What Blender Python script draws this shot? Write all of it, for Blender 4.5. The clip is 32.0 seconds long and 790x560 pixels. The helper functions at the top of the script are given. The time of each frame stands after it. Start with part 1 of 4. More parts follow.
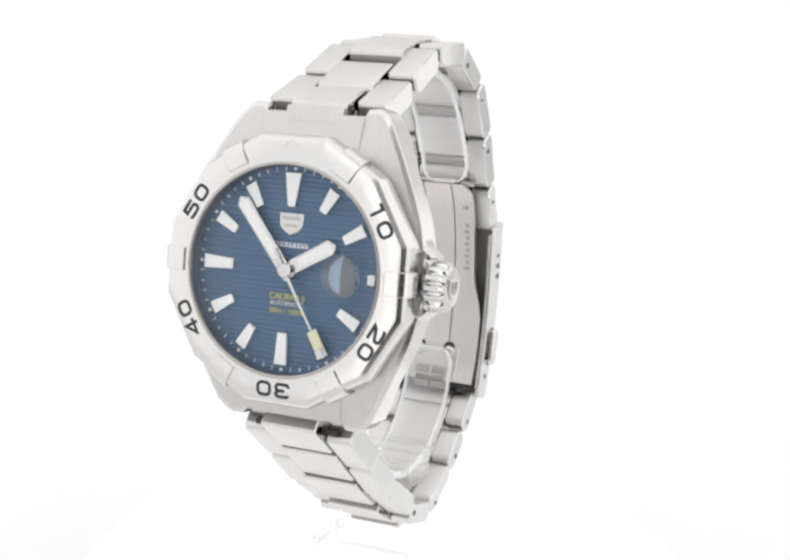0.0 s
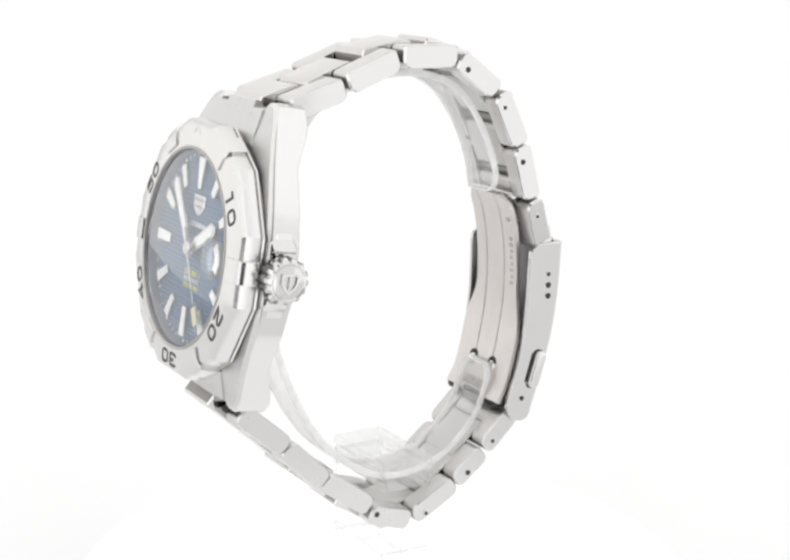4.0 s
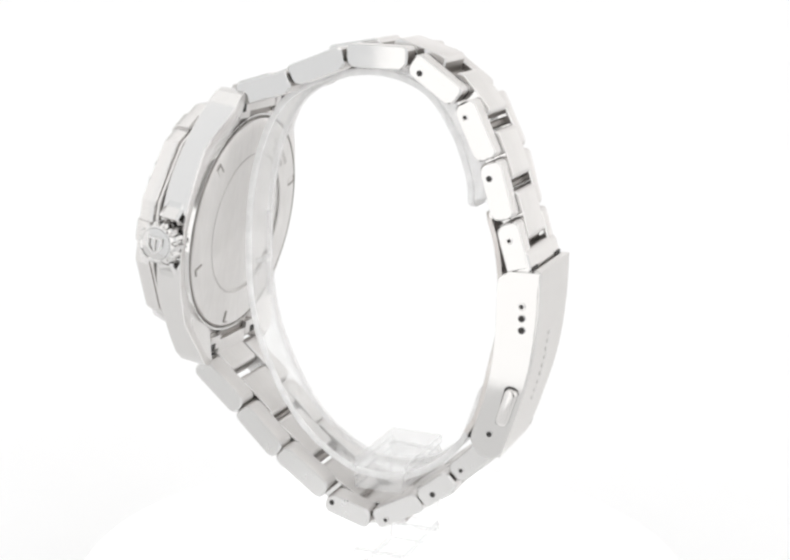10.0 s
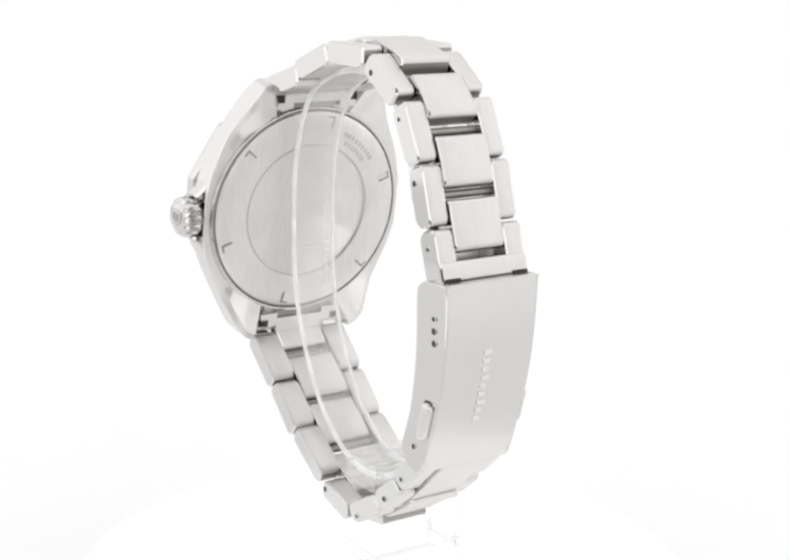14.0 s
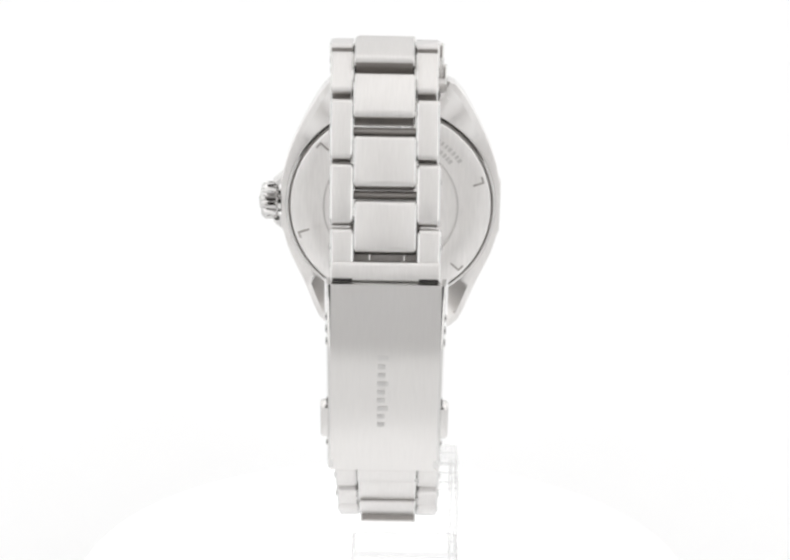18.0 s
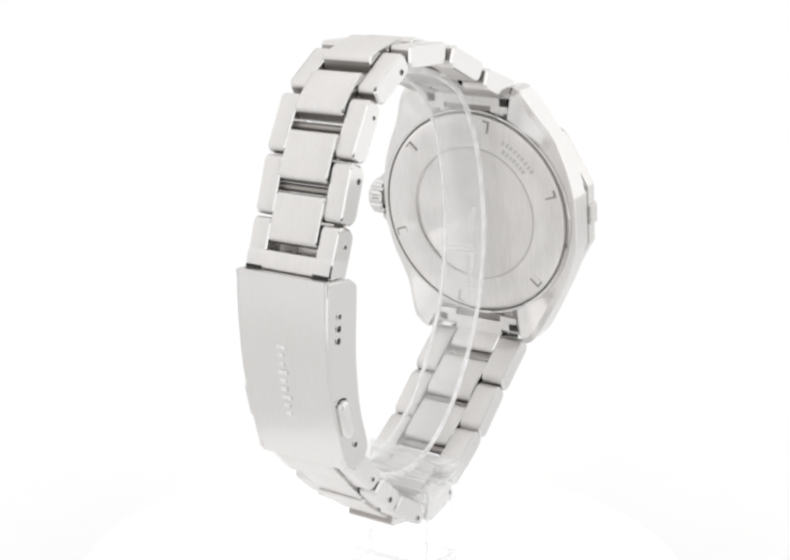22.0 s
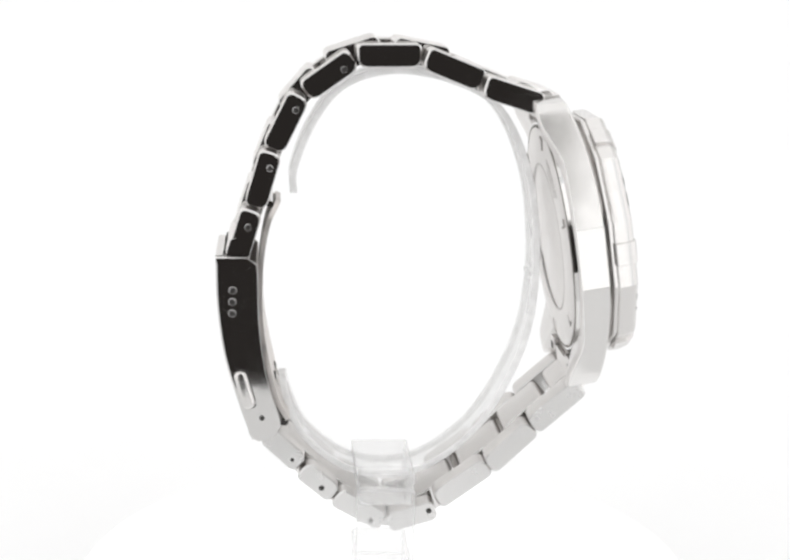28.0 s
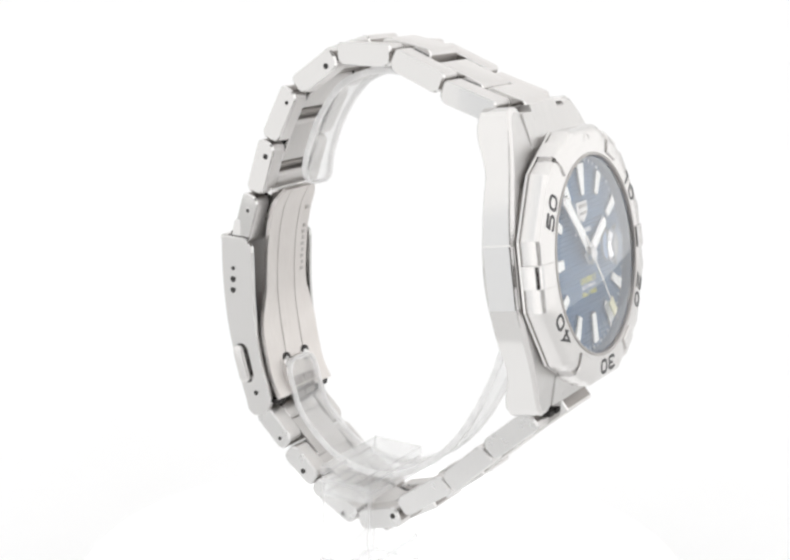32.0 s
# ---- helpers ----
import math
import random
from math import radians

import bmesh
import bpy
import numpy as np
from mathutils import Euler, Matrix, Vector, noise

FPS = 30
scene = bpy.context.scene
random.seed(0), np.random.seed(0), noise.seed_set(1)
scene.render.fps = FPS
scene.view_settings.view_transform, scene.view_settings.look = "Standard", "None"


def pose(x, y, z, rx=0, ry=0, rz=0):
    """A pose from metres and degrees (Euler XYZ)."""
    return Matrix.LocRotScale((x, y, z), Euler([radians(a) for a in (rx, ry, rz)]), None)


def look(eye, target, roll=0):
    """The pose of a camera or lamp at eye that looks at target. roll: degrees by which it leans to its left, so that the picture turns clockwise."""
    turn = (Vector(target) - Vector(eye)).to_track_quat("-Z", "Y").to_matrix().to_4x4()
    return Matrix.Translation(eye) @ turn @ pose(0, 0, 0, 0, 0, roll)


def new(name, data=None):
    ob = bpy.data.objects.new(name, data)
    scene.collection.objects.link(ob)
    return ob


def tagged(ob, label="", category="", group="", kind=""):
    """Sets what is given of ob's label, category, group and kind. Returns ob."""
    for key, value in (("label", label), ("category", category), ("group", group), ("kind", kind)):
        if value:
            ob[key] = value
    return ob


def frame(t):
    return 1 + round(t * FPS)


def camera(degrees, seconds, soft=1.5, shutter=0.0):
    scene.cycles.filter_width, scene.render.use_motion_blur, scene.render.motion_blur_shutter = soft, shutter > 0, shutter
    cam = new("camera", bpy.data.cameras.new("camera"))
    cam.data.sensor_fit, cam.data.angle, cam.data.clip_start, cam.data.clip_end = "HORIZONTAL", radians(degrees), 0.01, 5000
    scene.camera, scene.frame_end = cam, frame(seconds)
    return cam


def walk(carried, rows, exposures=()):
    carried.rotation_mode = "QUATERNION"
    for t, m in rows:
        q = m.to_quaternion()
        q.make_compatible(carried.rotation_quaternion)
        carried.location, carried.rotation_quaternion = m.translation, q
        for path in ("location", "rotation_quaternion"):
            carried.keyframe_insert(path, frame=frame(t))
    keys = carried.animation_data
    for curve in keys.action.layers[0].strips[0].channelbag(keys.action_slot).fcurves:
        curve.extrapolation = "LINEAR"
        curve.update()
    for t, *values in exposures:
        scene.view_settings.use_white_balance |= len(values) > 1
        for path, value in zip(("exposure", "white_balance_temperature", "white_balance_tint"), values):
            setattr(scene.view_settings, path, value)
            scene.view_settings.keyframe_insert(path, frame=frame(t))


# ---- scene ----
U = 0.00025          # metres in one unit of the plan (a quarter of a millimetre)
LIFT = 225.0         # the turntable's top lies this many units under the watch's own zero

cam = camera(29.77, 32.0, soft=2.7)
EYE = Vector((0, -1000, 222.7 + LIFT)) * U
AIM = EYE + Vector((0.00376, 0.97364, -0.22804))
walk(cam, [(0, look(EYE, AIM, 0.99)), (32, look(EYE, AIM, 0.99))])

# the turntable's angle in degrees, by the second
TURN = [(0, 155.1), (3.5, 124.7), (7, 94.4), (10.5, 64.2), (14, 34.3), (18, 0), (21.5, -29.9),
        (25, -59.7), (28.5, -89.7), (32, -120.0)]

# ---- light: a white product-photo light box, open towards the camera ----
scene.view_settings.exposure = 0.0
world = bpy.data.worlds.new("dark_room")
scene.world = world
world.use_nodes = True
world.node_tree.nodes["Background"].inputs[0].default_value = (0.9, 0.8, 0.75, 1)
world.node_tree.nodes["Background"].inputs[1].default_value = 0.036


# ---- materials ----
def material(name, base, rough=0.5, metal=0.0, bump=0.0, grain=(1, 1, 1), vary=0.0, tone=0.0, trans=0.0, ior=1.5, aniso=0.0):
    m = bpy.data.materials.new(name)
    m.use_nodes = True
    nt = m.node_tree
    b = nt.nodes["Principled BSDF"]
    b.inputs["Base Color"].default_value = (*base, 1)
    b.inputs["Roughness"].default_value = rough
    b.inputs["Metallic"].default_value = metal
    b.inputs["IOR"].default_value = ior
    b.inputs["Transmission Weight"].default_value = trans
    if aniso:
        b.inputs["Anisotropic"].default_value = aniso
        tg = nt.nodes.new("ShaderNodeTangent")
        tg.direction_type = "UV_MAP"
        nt.links.new(tg.outputs["Tangent"], b.inputs["Tangent"])
    if bump or vary or tone:
        tc = nt.nodes.new("ShaderNodeTexCoord")
        mp = nt.nodes.new("ShaderNodeMapping")
        mp.inputs["Scale"].default_value = grain
        nt.links.new(tc.outputs["Object"], mp.inputs["Vector"])
        fine = nt.nodes.new("ShaderNodeTexNoise")
        fine.inputs["Scale"].default_value = 1.0
        fine.inputs["Detail"].default_value = 3.0
        nt.links.new(mp.outputs["Vector"], fine.inputs["Vector"])
        broad = nt.nodes.new("ShaderNodeTexNoise")
        broad.inputs["Scale"].default_value = 350.0
        broad.inputs["Detail"].default_value = 4.0
        nt.links.new(tc.outputs["Object"], broad.inputs["Vector"])
        if bump:
            bp = nt.nodes.new("ShaderNodeBump")
            bp.inputs["Strength"].default_value = bump
            bp.inputs["Distance"].default_value = 0.00004
            nt.links.new(fine.outputs["Fac"], bp.inputs["Height"])
            nt.links.new(bp.outputs["Normal"], b.inputs["Normal"])
        if vary:
            r = nt.nodes.new("ShaderNodeMapRange")
            r.inputs["From Min"].default_value, r.inputs["From Max"].default_value = 0.3, 0.7
            r.inputs["To Min"].default_value, r.inputs["To Max"].default_value = rough - vary, rough + vary
            nt.links.new(broad.outputs["Fac"], r.inputs["Value"])
            nt.links.new(r.outputs["Result"], b.inputs["Roughness"])
        if tone:
            mix = nt.nodes.new("ShaderNodeMix")
            mix.data_type = "RGBA"
            mix.inputs["A"].default_value = (*[c * (1 - tone) for c in base], 1)
            mix.inputs["B"].default_value = (*[min(1, c * (1 + tone)) for c in base], 1)
            nt.links.new(fine.outputs["Fac"], mix.inputs["Factor"])
            nt.links.new(mix.outputs["Result"], b.inputs["Base Color"])
    return m


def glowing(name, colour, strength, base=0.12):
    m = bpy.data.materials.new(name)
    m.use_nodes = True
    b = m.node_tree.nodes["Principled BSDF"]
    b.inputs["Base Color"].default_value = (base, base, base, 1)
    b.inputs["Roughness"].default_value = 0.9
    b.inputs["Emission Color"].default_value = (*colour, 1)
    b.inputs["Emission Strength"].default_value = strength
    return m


def clear_pane(name, floor, top=1.0, power=3.0, rough=0.01):
    """Anti-reflection glass without bending: clear, with its gloss by Fresnel."""
    m = bpy.data.materials.new(name)
    m.use_nodes = True
    nt = m.node_tree
    nt.nodes.remove(nt.nodes["Principled BSDF"])
    lw = nt.nodes.new("ShaderNodeLayerWeight")
    lw.inputs["Blend"].default_value = 0.5
    pw = nt.nodes.new("ShaderNodeMath")
    pw.operation = "POWER"
    pw.inputs[1].default_value = power
    nt.links.new(lw.outputs["Facing"], pw.inputs[0])
    fr = nt.nodes.new("ShaderNodeMapRange")
    fr.inputs["To Min"].default_value, fr.inputs["To Max"].default_value = floor, top
    nt.links.new(pw.outputs[0], fr.inputs["Value"])
    clear = nt.nodes.new("ShaderNodeBsdfTransparent")
    gloss = nt.nodes.new("ShaderNodeBsdfGlossy")
    gloss.inputs["Roughness"].default_value = rough
    mix = nt.nodes.new("ShaderNodeMixShader")
    nt.links.new(fr.outputs["Result"], mix.inputs[0])
    nt.links.new(clear.outputs[0], mix.inputs[1])
    nt.links.new(gloss.outputs[0], mix.inputs[2])
    nt.links.new(mix.outputs[0], nt.nodes["Material Output"].inputs["Surface"])
    return m


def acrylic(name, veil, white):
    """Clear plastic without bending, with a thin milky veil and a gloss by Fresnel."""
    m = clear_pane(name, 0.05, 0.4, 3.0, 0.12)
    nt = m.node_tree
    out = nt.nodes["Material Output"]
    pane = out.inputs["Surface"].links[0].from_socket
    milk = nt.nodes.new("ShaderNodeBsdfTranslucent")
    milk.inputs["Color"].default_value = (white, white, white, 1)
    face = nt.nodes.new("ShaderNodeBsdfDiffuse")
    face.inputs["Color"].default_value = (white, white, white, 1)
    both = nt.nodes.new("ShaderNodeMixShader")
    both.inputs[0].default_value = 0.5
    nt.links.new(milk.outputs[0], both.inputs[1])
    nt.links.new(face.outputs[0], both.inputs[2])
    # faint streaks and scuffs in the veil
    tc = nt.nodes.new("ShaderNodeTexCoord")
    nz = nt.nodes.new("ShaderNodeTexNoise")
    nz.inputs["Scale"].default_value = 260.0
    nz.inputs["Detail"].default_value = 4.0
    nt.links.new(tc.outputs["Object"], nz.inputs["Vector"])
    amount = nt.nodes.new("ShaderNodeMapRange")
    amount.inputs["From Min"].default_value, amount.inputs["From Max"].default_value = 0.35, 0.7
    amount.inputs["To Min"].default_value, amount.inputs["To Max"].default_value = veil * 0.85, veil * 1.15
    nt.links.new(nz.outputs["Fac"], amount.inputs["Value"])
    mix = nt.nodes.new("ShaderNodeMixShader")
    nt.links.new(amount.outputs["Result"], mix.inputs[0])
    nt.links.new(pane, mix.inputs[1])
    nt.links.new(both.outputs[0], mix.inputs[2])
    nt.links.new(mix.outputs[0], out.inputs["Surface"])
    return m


BRUSHED = material("brushed_steel", (0.71, 0.693, 0.68), 0.4, 1, 0.08, (6000, 350, 350), 0.02, 0.08, aniso=0.93)
BRUSHED_B = material("brushed_steel_long", (0.69, 0.678, 0.667), 0.4, 1, 0.08, (6000, 300, 300), 0.02, 0.08, aniso=0.97)
CLASP = material("brushed_clasp_steel", (0.73, 0.714, 0.7), 0.34, 1, 0.06, (6000, 300, 300), 0.012, 0.05, aniso=0.96)
INNER = material("brushed_steel_inner", (0.65, 0.62, 0.598), 0.38, 1, 0.08, (6000, 400, 400), 0.05, 0.09, aniso=0.6)
POLISHED = material("polished_steel", (0.625, 0.617, 0.608), 0.06, 1, 0.015, (700, 700, 700), 0.02)
# steel darkened to paint shade into joints, slits and recesses
SHADE_STEEL = material("shade_darkened_steel", (0.34, 0.32, 0.305), 0.5, 1, 0.1, (4000, 4000, 4000), 0.05, 0.08)
FLANK = material("fine_brushed_flank", (0.625, 0.619, 0.612), 0.3, 1, 0.04, (900, 9000, 900), 0.04, 0.04)
MARK = material("bright_engraved_mark", (0.72, 0.71, 0.7), 0.5, 1, 0.05, (4000, 4000, 4000), 0.04, 0.04)
LUG = material("lug_steel", (0.72, 0.705, 0.693), 0.3, 1, 0.02, (2500, 2500, 2500), 0.03, 0.02)
CASE_FLANK = material("soft_polished_flank", (0.67, 0.66, 0.65), 0.14, 1, 0.02, (900, 9000, 900), 0.03, 0.03)
SATIN = material("satin_steel", (0.67, 0.656, 0.645), 0.22, 1, 0.02, (2500, 2500, 2500), 0.03, 0.02)
BACKING = material("caseback_steel", (0.77, 0.753, 0.74), 0.36, 1, 0.08, (3000, 260, 260), 0.05, 0.11, aniso=0.9)
ENGRAVED = material("engraved_steel", (0.46, 0.44, 0.425), 0.45, 1, 0.05, (4000, 4000, 4000), 0.04, 0.05)
SCRIBED = material("lightly_scribed_steel", (0.58, 0.565, 0.553), 0.5, 1, 0.05, (4000, 4000, 4000), 0.04, 0.05)
# near-black that paints shade into gaps, slots, pockets and holes
RECESS_SHADE = material("painted_recess_shade", (0.02, 0.018, 0.017), 0.6, 0, 0.1, (800, 800, 800))
BLACK = material("black_enamel", (0.012, 0.012, 0.014), 0.35, 0, 0.1, (900, 900, 900))
LUME = material("white_luminous_paint", (0.9, 0.91, 0.9), 0.5, 0, 0.1, (4000, 4000, 4000), 0, 0.03)
WHITE_INK = material("white_print", (0.75, 0.76, 0.78), 0.5, 0, 0.05, (900, 900, 900))
YELLOW_INK = material("yellow_print", (0.62, 0.6, 0.12), 0.5, 0, 0.05, (900, 900, 900))
CRYSTAL = clear_pane("sapphire_crystal", 0.03, 1.0, 2.5)
UNDERSIDE = clear_pane("crystal_underside", 0.0, 0.02)
LENS = material("sapphire_lens", (1, 1, 1), 0.0, 0, 0, ior=1.5, trans=1)
ACRYLIC_FOOT = acrylic("clear_acrylic_foot", 0.1, 0.85)
# edges greyed in place of the refraction that would outline them
ACRYLIC_EDGE = acrylic("clear_acrylic_edge", 0.36, 0.74)
# white veil that paints the light caught in the clear rim
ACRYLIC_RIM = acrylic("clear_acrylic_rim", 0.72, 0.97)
ACRYLIC_ARM = acrylic("clear_acrylic_arm", 0.2, 1.0)
ACRYLIC = acrylic("clear_acrylic", 0.17, 0.96)
FLOOR_WHITE = material("white_board", (0.86, 0.86, 0.86), 0.45, 0, 0.05, (300, 300, 300), 0.05, 0.01)
# glow of panels, table top and sweep stands in for lamps behind them
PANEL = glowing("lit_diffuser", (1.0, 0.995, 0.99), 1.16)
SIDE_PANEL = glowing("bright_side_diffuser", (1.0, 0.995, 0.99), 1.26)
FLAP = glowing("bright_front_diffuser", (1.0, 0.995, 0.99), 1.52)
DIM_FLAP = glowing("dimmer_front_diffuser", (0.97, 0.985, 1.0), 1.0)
GREY_CLOTH = material("pale_grey_cloth", (0.38, 0.373, 0.366), 0.9, 0, 0.2, (3000, 3000, 3000), 0, 0.05)
WHITE_CLOTH = material("white_cloth", (0.72, 0.72, 0.715), 0.9, 0, 0.2, (3000, 3000, 3000), 0, 0.03)
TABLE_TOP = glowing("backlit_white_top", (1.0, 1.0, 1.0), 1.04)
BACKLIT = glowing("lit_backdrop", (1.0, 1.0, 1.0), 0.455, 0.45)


def dial_blue():
    m = material("blue_sunray_dial", (0.018, 0.06, 0.16), 0.45, 0.3, 0, (1, 1, 1), 0.04)
    nt = m.node_tree
    b = nt.nodes["Principled BSDF"]
    tc = nt.nodes.new("ShaderNodeTexCoord")
    wv = nt.nodes.new("ShaderNodeTexNoise")
    mp = nt.nodes.new("ShaderNodeMapping")
    mp.inputs["Scale"].default_value = (300, 300, 2600)
    nt.links.new(tc.outputs["Object"], mp.inputs["Vector"])
    nt.links.new(mp.outputs["Vector"], wv.inputs["Vector"])
    wv.inputs["Scale"].default_value = 1
    mix = nt.nodes.new("ShaderNodeMix")
    mix.data_type = "RGBA"
    mix.inputs["A"].default_value = (0.048, 0.1, 0.184, 1)
    mix.inputs["B"].default_value = (0.094, 0.188, 0.32, 1)
    nt.links.new(wv.outputs["Fac"], mix.inputs["Factor"])
    nt.links.new(mix.outputs["Result"], b.inputs["Base Color"])
    return m


DIAL = dial_blue()


# ---- mesh helpers; all of them work in units of the plan ----
def part(name, bm, mats, parent, label="", smooth=0.6):
    me = bpy.data.meshes.new(name)
    bmesh.ops.recalc_face_normals(bm, faces=bm.faces)
    for v in bm.verts:
        v.co = Vector((v.co.x, v.co.y, v.co.z + LIFT)) * U
    if smooth:
        for f in bm.faces:
            f.smooth = True
        for e in bm.edges:
            if len(e.link_faces) == 2 and e.calc_face_angle(0) > smooth:
                e.smooth = False
    uv = bm.loops.layers.uv.new("along")
    for f in bm.faces:
        for lp in f.loops:
            x, y, z = lp.vert.co
            lp[uv].uv = (x * 100, math.atan2(z / U - LIFT, -y / U))
    bm.to_mesh(me)
    bm.free()
    for m in (mats if isinstance(mats, (list, tuple)) else [mats]):
        me.materials.append(m)
    ob = new(name, me)
    ob.parent = parent
    if label:
        tagged(ob, label)
    return ob


def root(name):
    ob = new(name)
    ob.empty_display_size = 0.01
    return ob


def loft(bm, rings, closed=True, caps=(False, False), mat=0):
    """Faces between rings of equally many points."""
    vs = [[bm.verts.new(p) for p in r] for r in rings]
    n = len(rings[0])
    for a, b in zip(vs, vs[1:]):
        for i in range(n if closed else n - 1):
            f = bm.faces.new((a[i], a[(i + 1) % n], b[(i + 1) % n], b[i]))
            f.material_index = mat
    if caps[0]:
        bm.faces.new(vs[0][::-1]).material_index = mat
    if caps[1]:
        bm.faces.new(vs[-1]).material_index = mat
    return vs


def rounded(hs, ht, r, steps=4):
    """A rectangle of half sizes hs, ht with round corners; r is one radius or four."""
    rs = r if isinstance(r, (list, tuple)) else [r] * 4
    out = []
    for k, (sx, sy) in enumerate(((1, 1), (-1, 1), (-1, -1), (1, -1))):
        q = min(rs[k], hs * 0.98, ht * 0.98)
        for i in range(steps + 1):
            a = math.pi / 2 * (k + i / steps)
            out.append((sx * (hs - q) + q * math.cos(a), sy * (ht - q) + q * math.sin(a)))
    return out


def prism(bm, outline, x0, x1, bevel=0.9, cap=1, lean=None, along=None, out=None):
    """Extrudes an outline of (y, z) points along x with bevelled rims; the end caps take the material slot cap."""
    c = Vector((sum(p[0] for p in outline) / len(outline), sum(p[1] for p in outline) / len(outline)))

    def ring(x, inset):
        res = []
        for p in outline:
            d = Vector(p) - c
            dx = lean[0] * d.dot(lean[1]) if lean and (x - (x0 + x1) / 2) * lean[0] < 0 else 0
            res.append((x + dx, *(c + d * max(0.1, 1 - inset / max(d.length, 0.1)))))
        return res
    rings = [ring(x0, bevel), ring(x0 + bevel, 0), ring(x1 - bevel, 0), ring(x1, bevel)]
    vs = [[bm.verts.new(p) for p in r] for r in rings]
    n = len(outline)
    for k, (a, b) in enumerate(zip(vs, vs[1:])):
        for i in range(n):
            f = bm.faces.new((a[i], a[(i + 1) % n], b[(i + 1) % n], b[i]))
            f.material_index = 0 if k == 1 else cap
            # end faces inside the joints take slot 2, darkened for shade
            if along and k == 1:
                e = Vector(outline[(i + 1) % n]) - Vector(outline[i])
                here = (Vector(outline[(i + 1) % n]) + Vector(outline[i])) / 2 - c
                if e.length and abs(e.normalized().dot(along.normalized())) < 0.5 and (not out or here.dot(out) < 1.5):
                    f.material_index = 2
    bm.faces.new(vs[0][::-1]).material_index = cap
    bm.faces.new(vs[-1]).material_index = cap


def placed(pts, mid, along):
    """Profile points (s, h) set on a mid point with s along the direction, in (y, z)."""
    d = Vector(along).normalized()
    nrm = Vector((-d.y, d.x))
    return [tuple(Vector(mid) + d * s + nrm * h) for s, h in pts]


def cylinder(bm, p, q, r, steps=16, mat=0, r2=None, chamfer=0.0):
    p, q = Vector(p), Vector(q)
    ax = (q - p).normalized()
    u = ax.orthogonal().normalized()
    w = ax.cross(u)
    r2 = r if r2 is None else r2

    def ring(c, rad):
        return [c + (u * math.cos(2 * math.pi * i / steps) + w * math.sin(2 * math.pi * i / steps)) * rad for i in range(steps)]
    rings = [ring(p, r), ring(q, r2)]
    if chamfer:
        rings = [ring(p, r - chamfer), ring(p + ax * chamfer, r), ring(q - ax * chamfer, r2), ring(q, r2 - chamfer)]
    loft(bm, rings, True, (True, True), mat)


def spline(pts, steps=6):
    """A smooth line through points (Catmull-Rom)."""
    pts = [Vector(p) for p in pts]
    ext = [pts[0] * 2 - pts[1]] + pts + [pts[-1] * 2 - pts[-2]]
    out = []
    for i in range(1, len(ext) - 2):
        a, b, c, d = ext[i - 1:i + 3]
        for k in range(steps):
            t = k / steps
            out.append(0.5 * ((2 * b) + (c - a) * t + (2 * a - 5 * b + 4 * c - d) * t * t + (3 * b - a - 3 * c + d) * t ** 3))
    out.append(pts[-1])
    return out


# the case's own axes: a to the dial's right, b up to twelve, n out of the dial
TILT = radians(8.6)
CASE = Matrix(((-1, 0, 0, 0), (0, -math.sin(TILT), math.cos(TILT), 151), (0, math.cos(TILT), math.sin(TILT), 25.3), (0, 0, 0, 1)))


def to_case(bm):
    bmesh.ops.transform(bm, matrix=CASE, verts=bm.verts)
    return bm


def lathe(bm, profile, steps=96, warp=None, mat=0, caps=(False, False)):
    """Turns (r, n) points round the dial's axis; warp(angle, r) may change the radius."""
    rings = []
    for r, n in profile:
        ring = []
        for i in range(steps):
            t = 2 * math.pi * i / steps
            rr = warp(t, r) if warp else r
            ring.append((rr * math.sin(t), rr * math.cos(t), n))
        rings.append(ring)
    loft(bm, rings, True, caps, mat)


def plate(bm, outline, n0, n1, bevel=0.4, mat=0):
    """A flat piece of the dial: an outline of (a, b) points, from n0 up to n1."""
    c = Vector((sum(p[0] for p in outline) / len(outline), sum(p[1] for p in outline) / len(outline)))
    inner = [tuple(c + (Vector(p) - c) * (1 - bevel / max(0.5, (Vector(p) - c).length))) for p in outline]
    loft(bm, [[(*p, n0) for p in outline], [(*p, n1 - bevel) for p in outline], [(*p, n1) for p in inner]], True, (True, True), mat)


def lettering(body, size, depth=0.3):
    """The mesh of a word in the built-in font, centred, size units high, as a bmesh."""
    cu = bpy.data.curves.new("lettering", "FONT")
    cu.body, cu.size, cu.extrude, cu.align_x, cu.align_y, cu.resolution_u = body, size, depth, "CENTER", "CENTER", 3
    ob = bpy.data.objects.new("lettering", cu)
    scene.collection.objects.link(ob)
    me = bpy.data.meshes.new_from_object(ob.evaluated_get(bpy.context.evaluated_depsgraph_get()))
    bm = bmesh.new()
    bm.from_mesh(me)
    bpy.data.objects.remove(ob)
    bpy.data.curves.remove(cu)
    bpy.data.meshes.remove(me)
    return bm


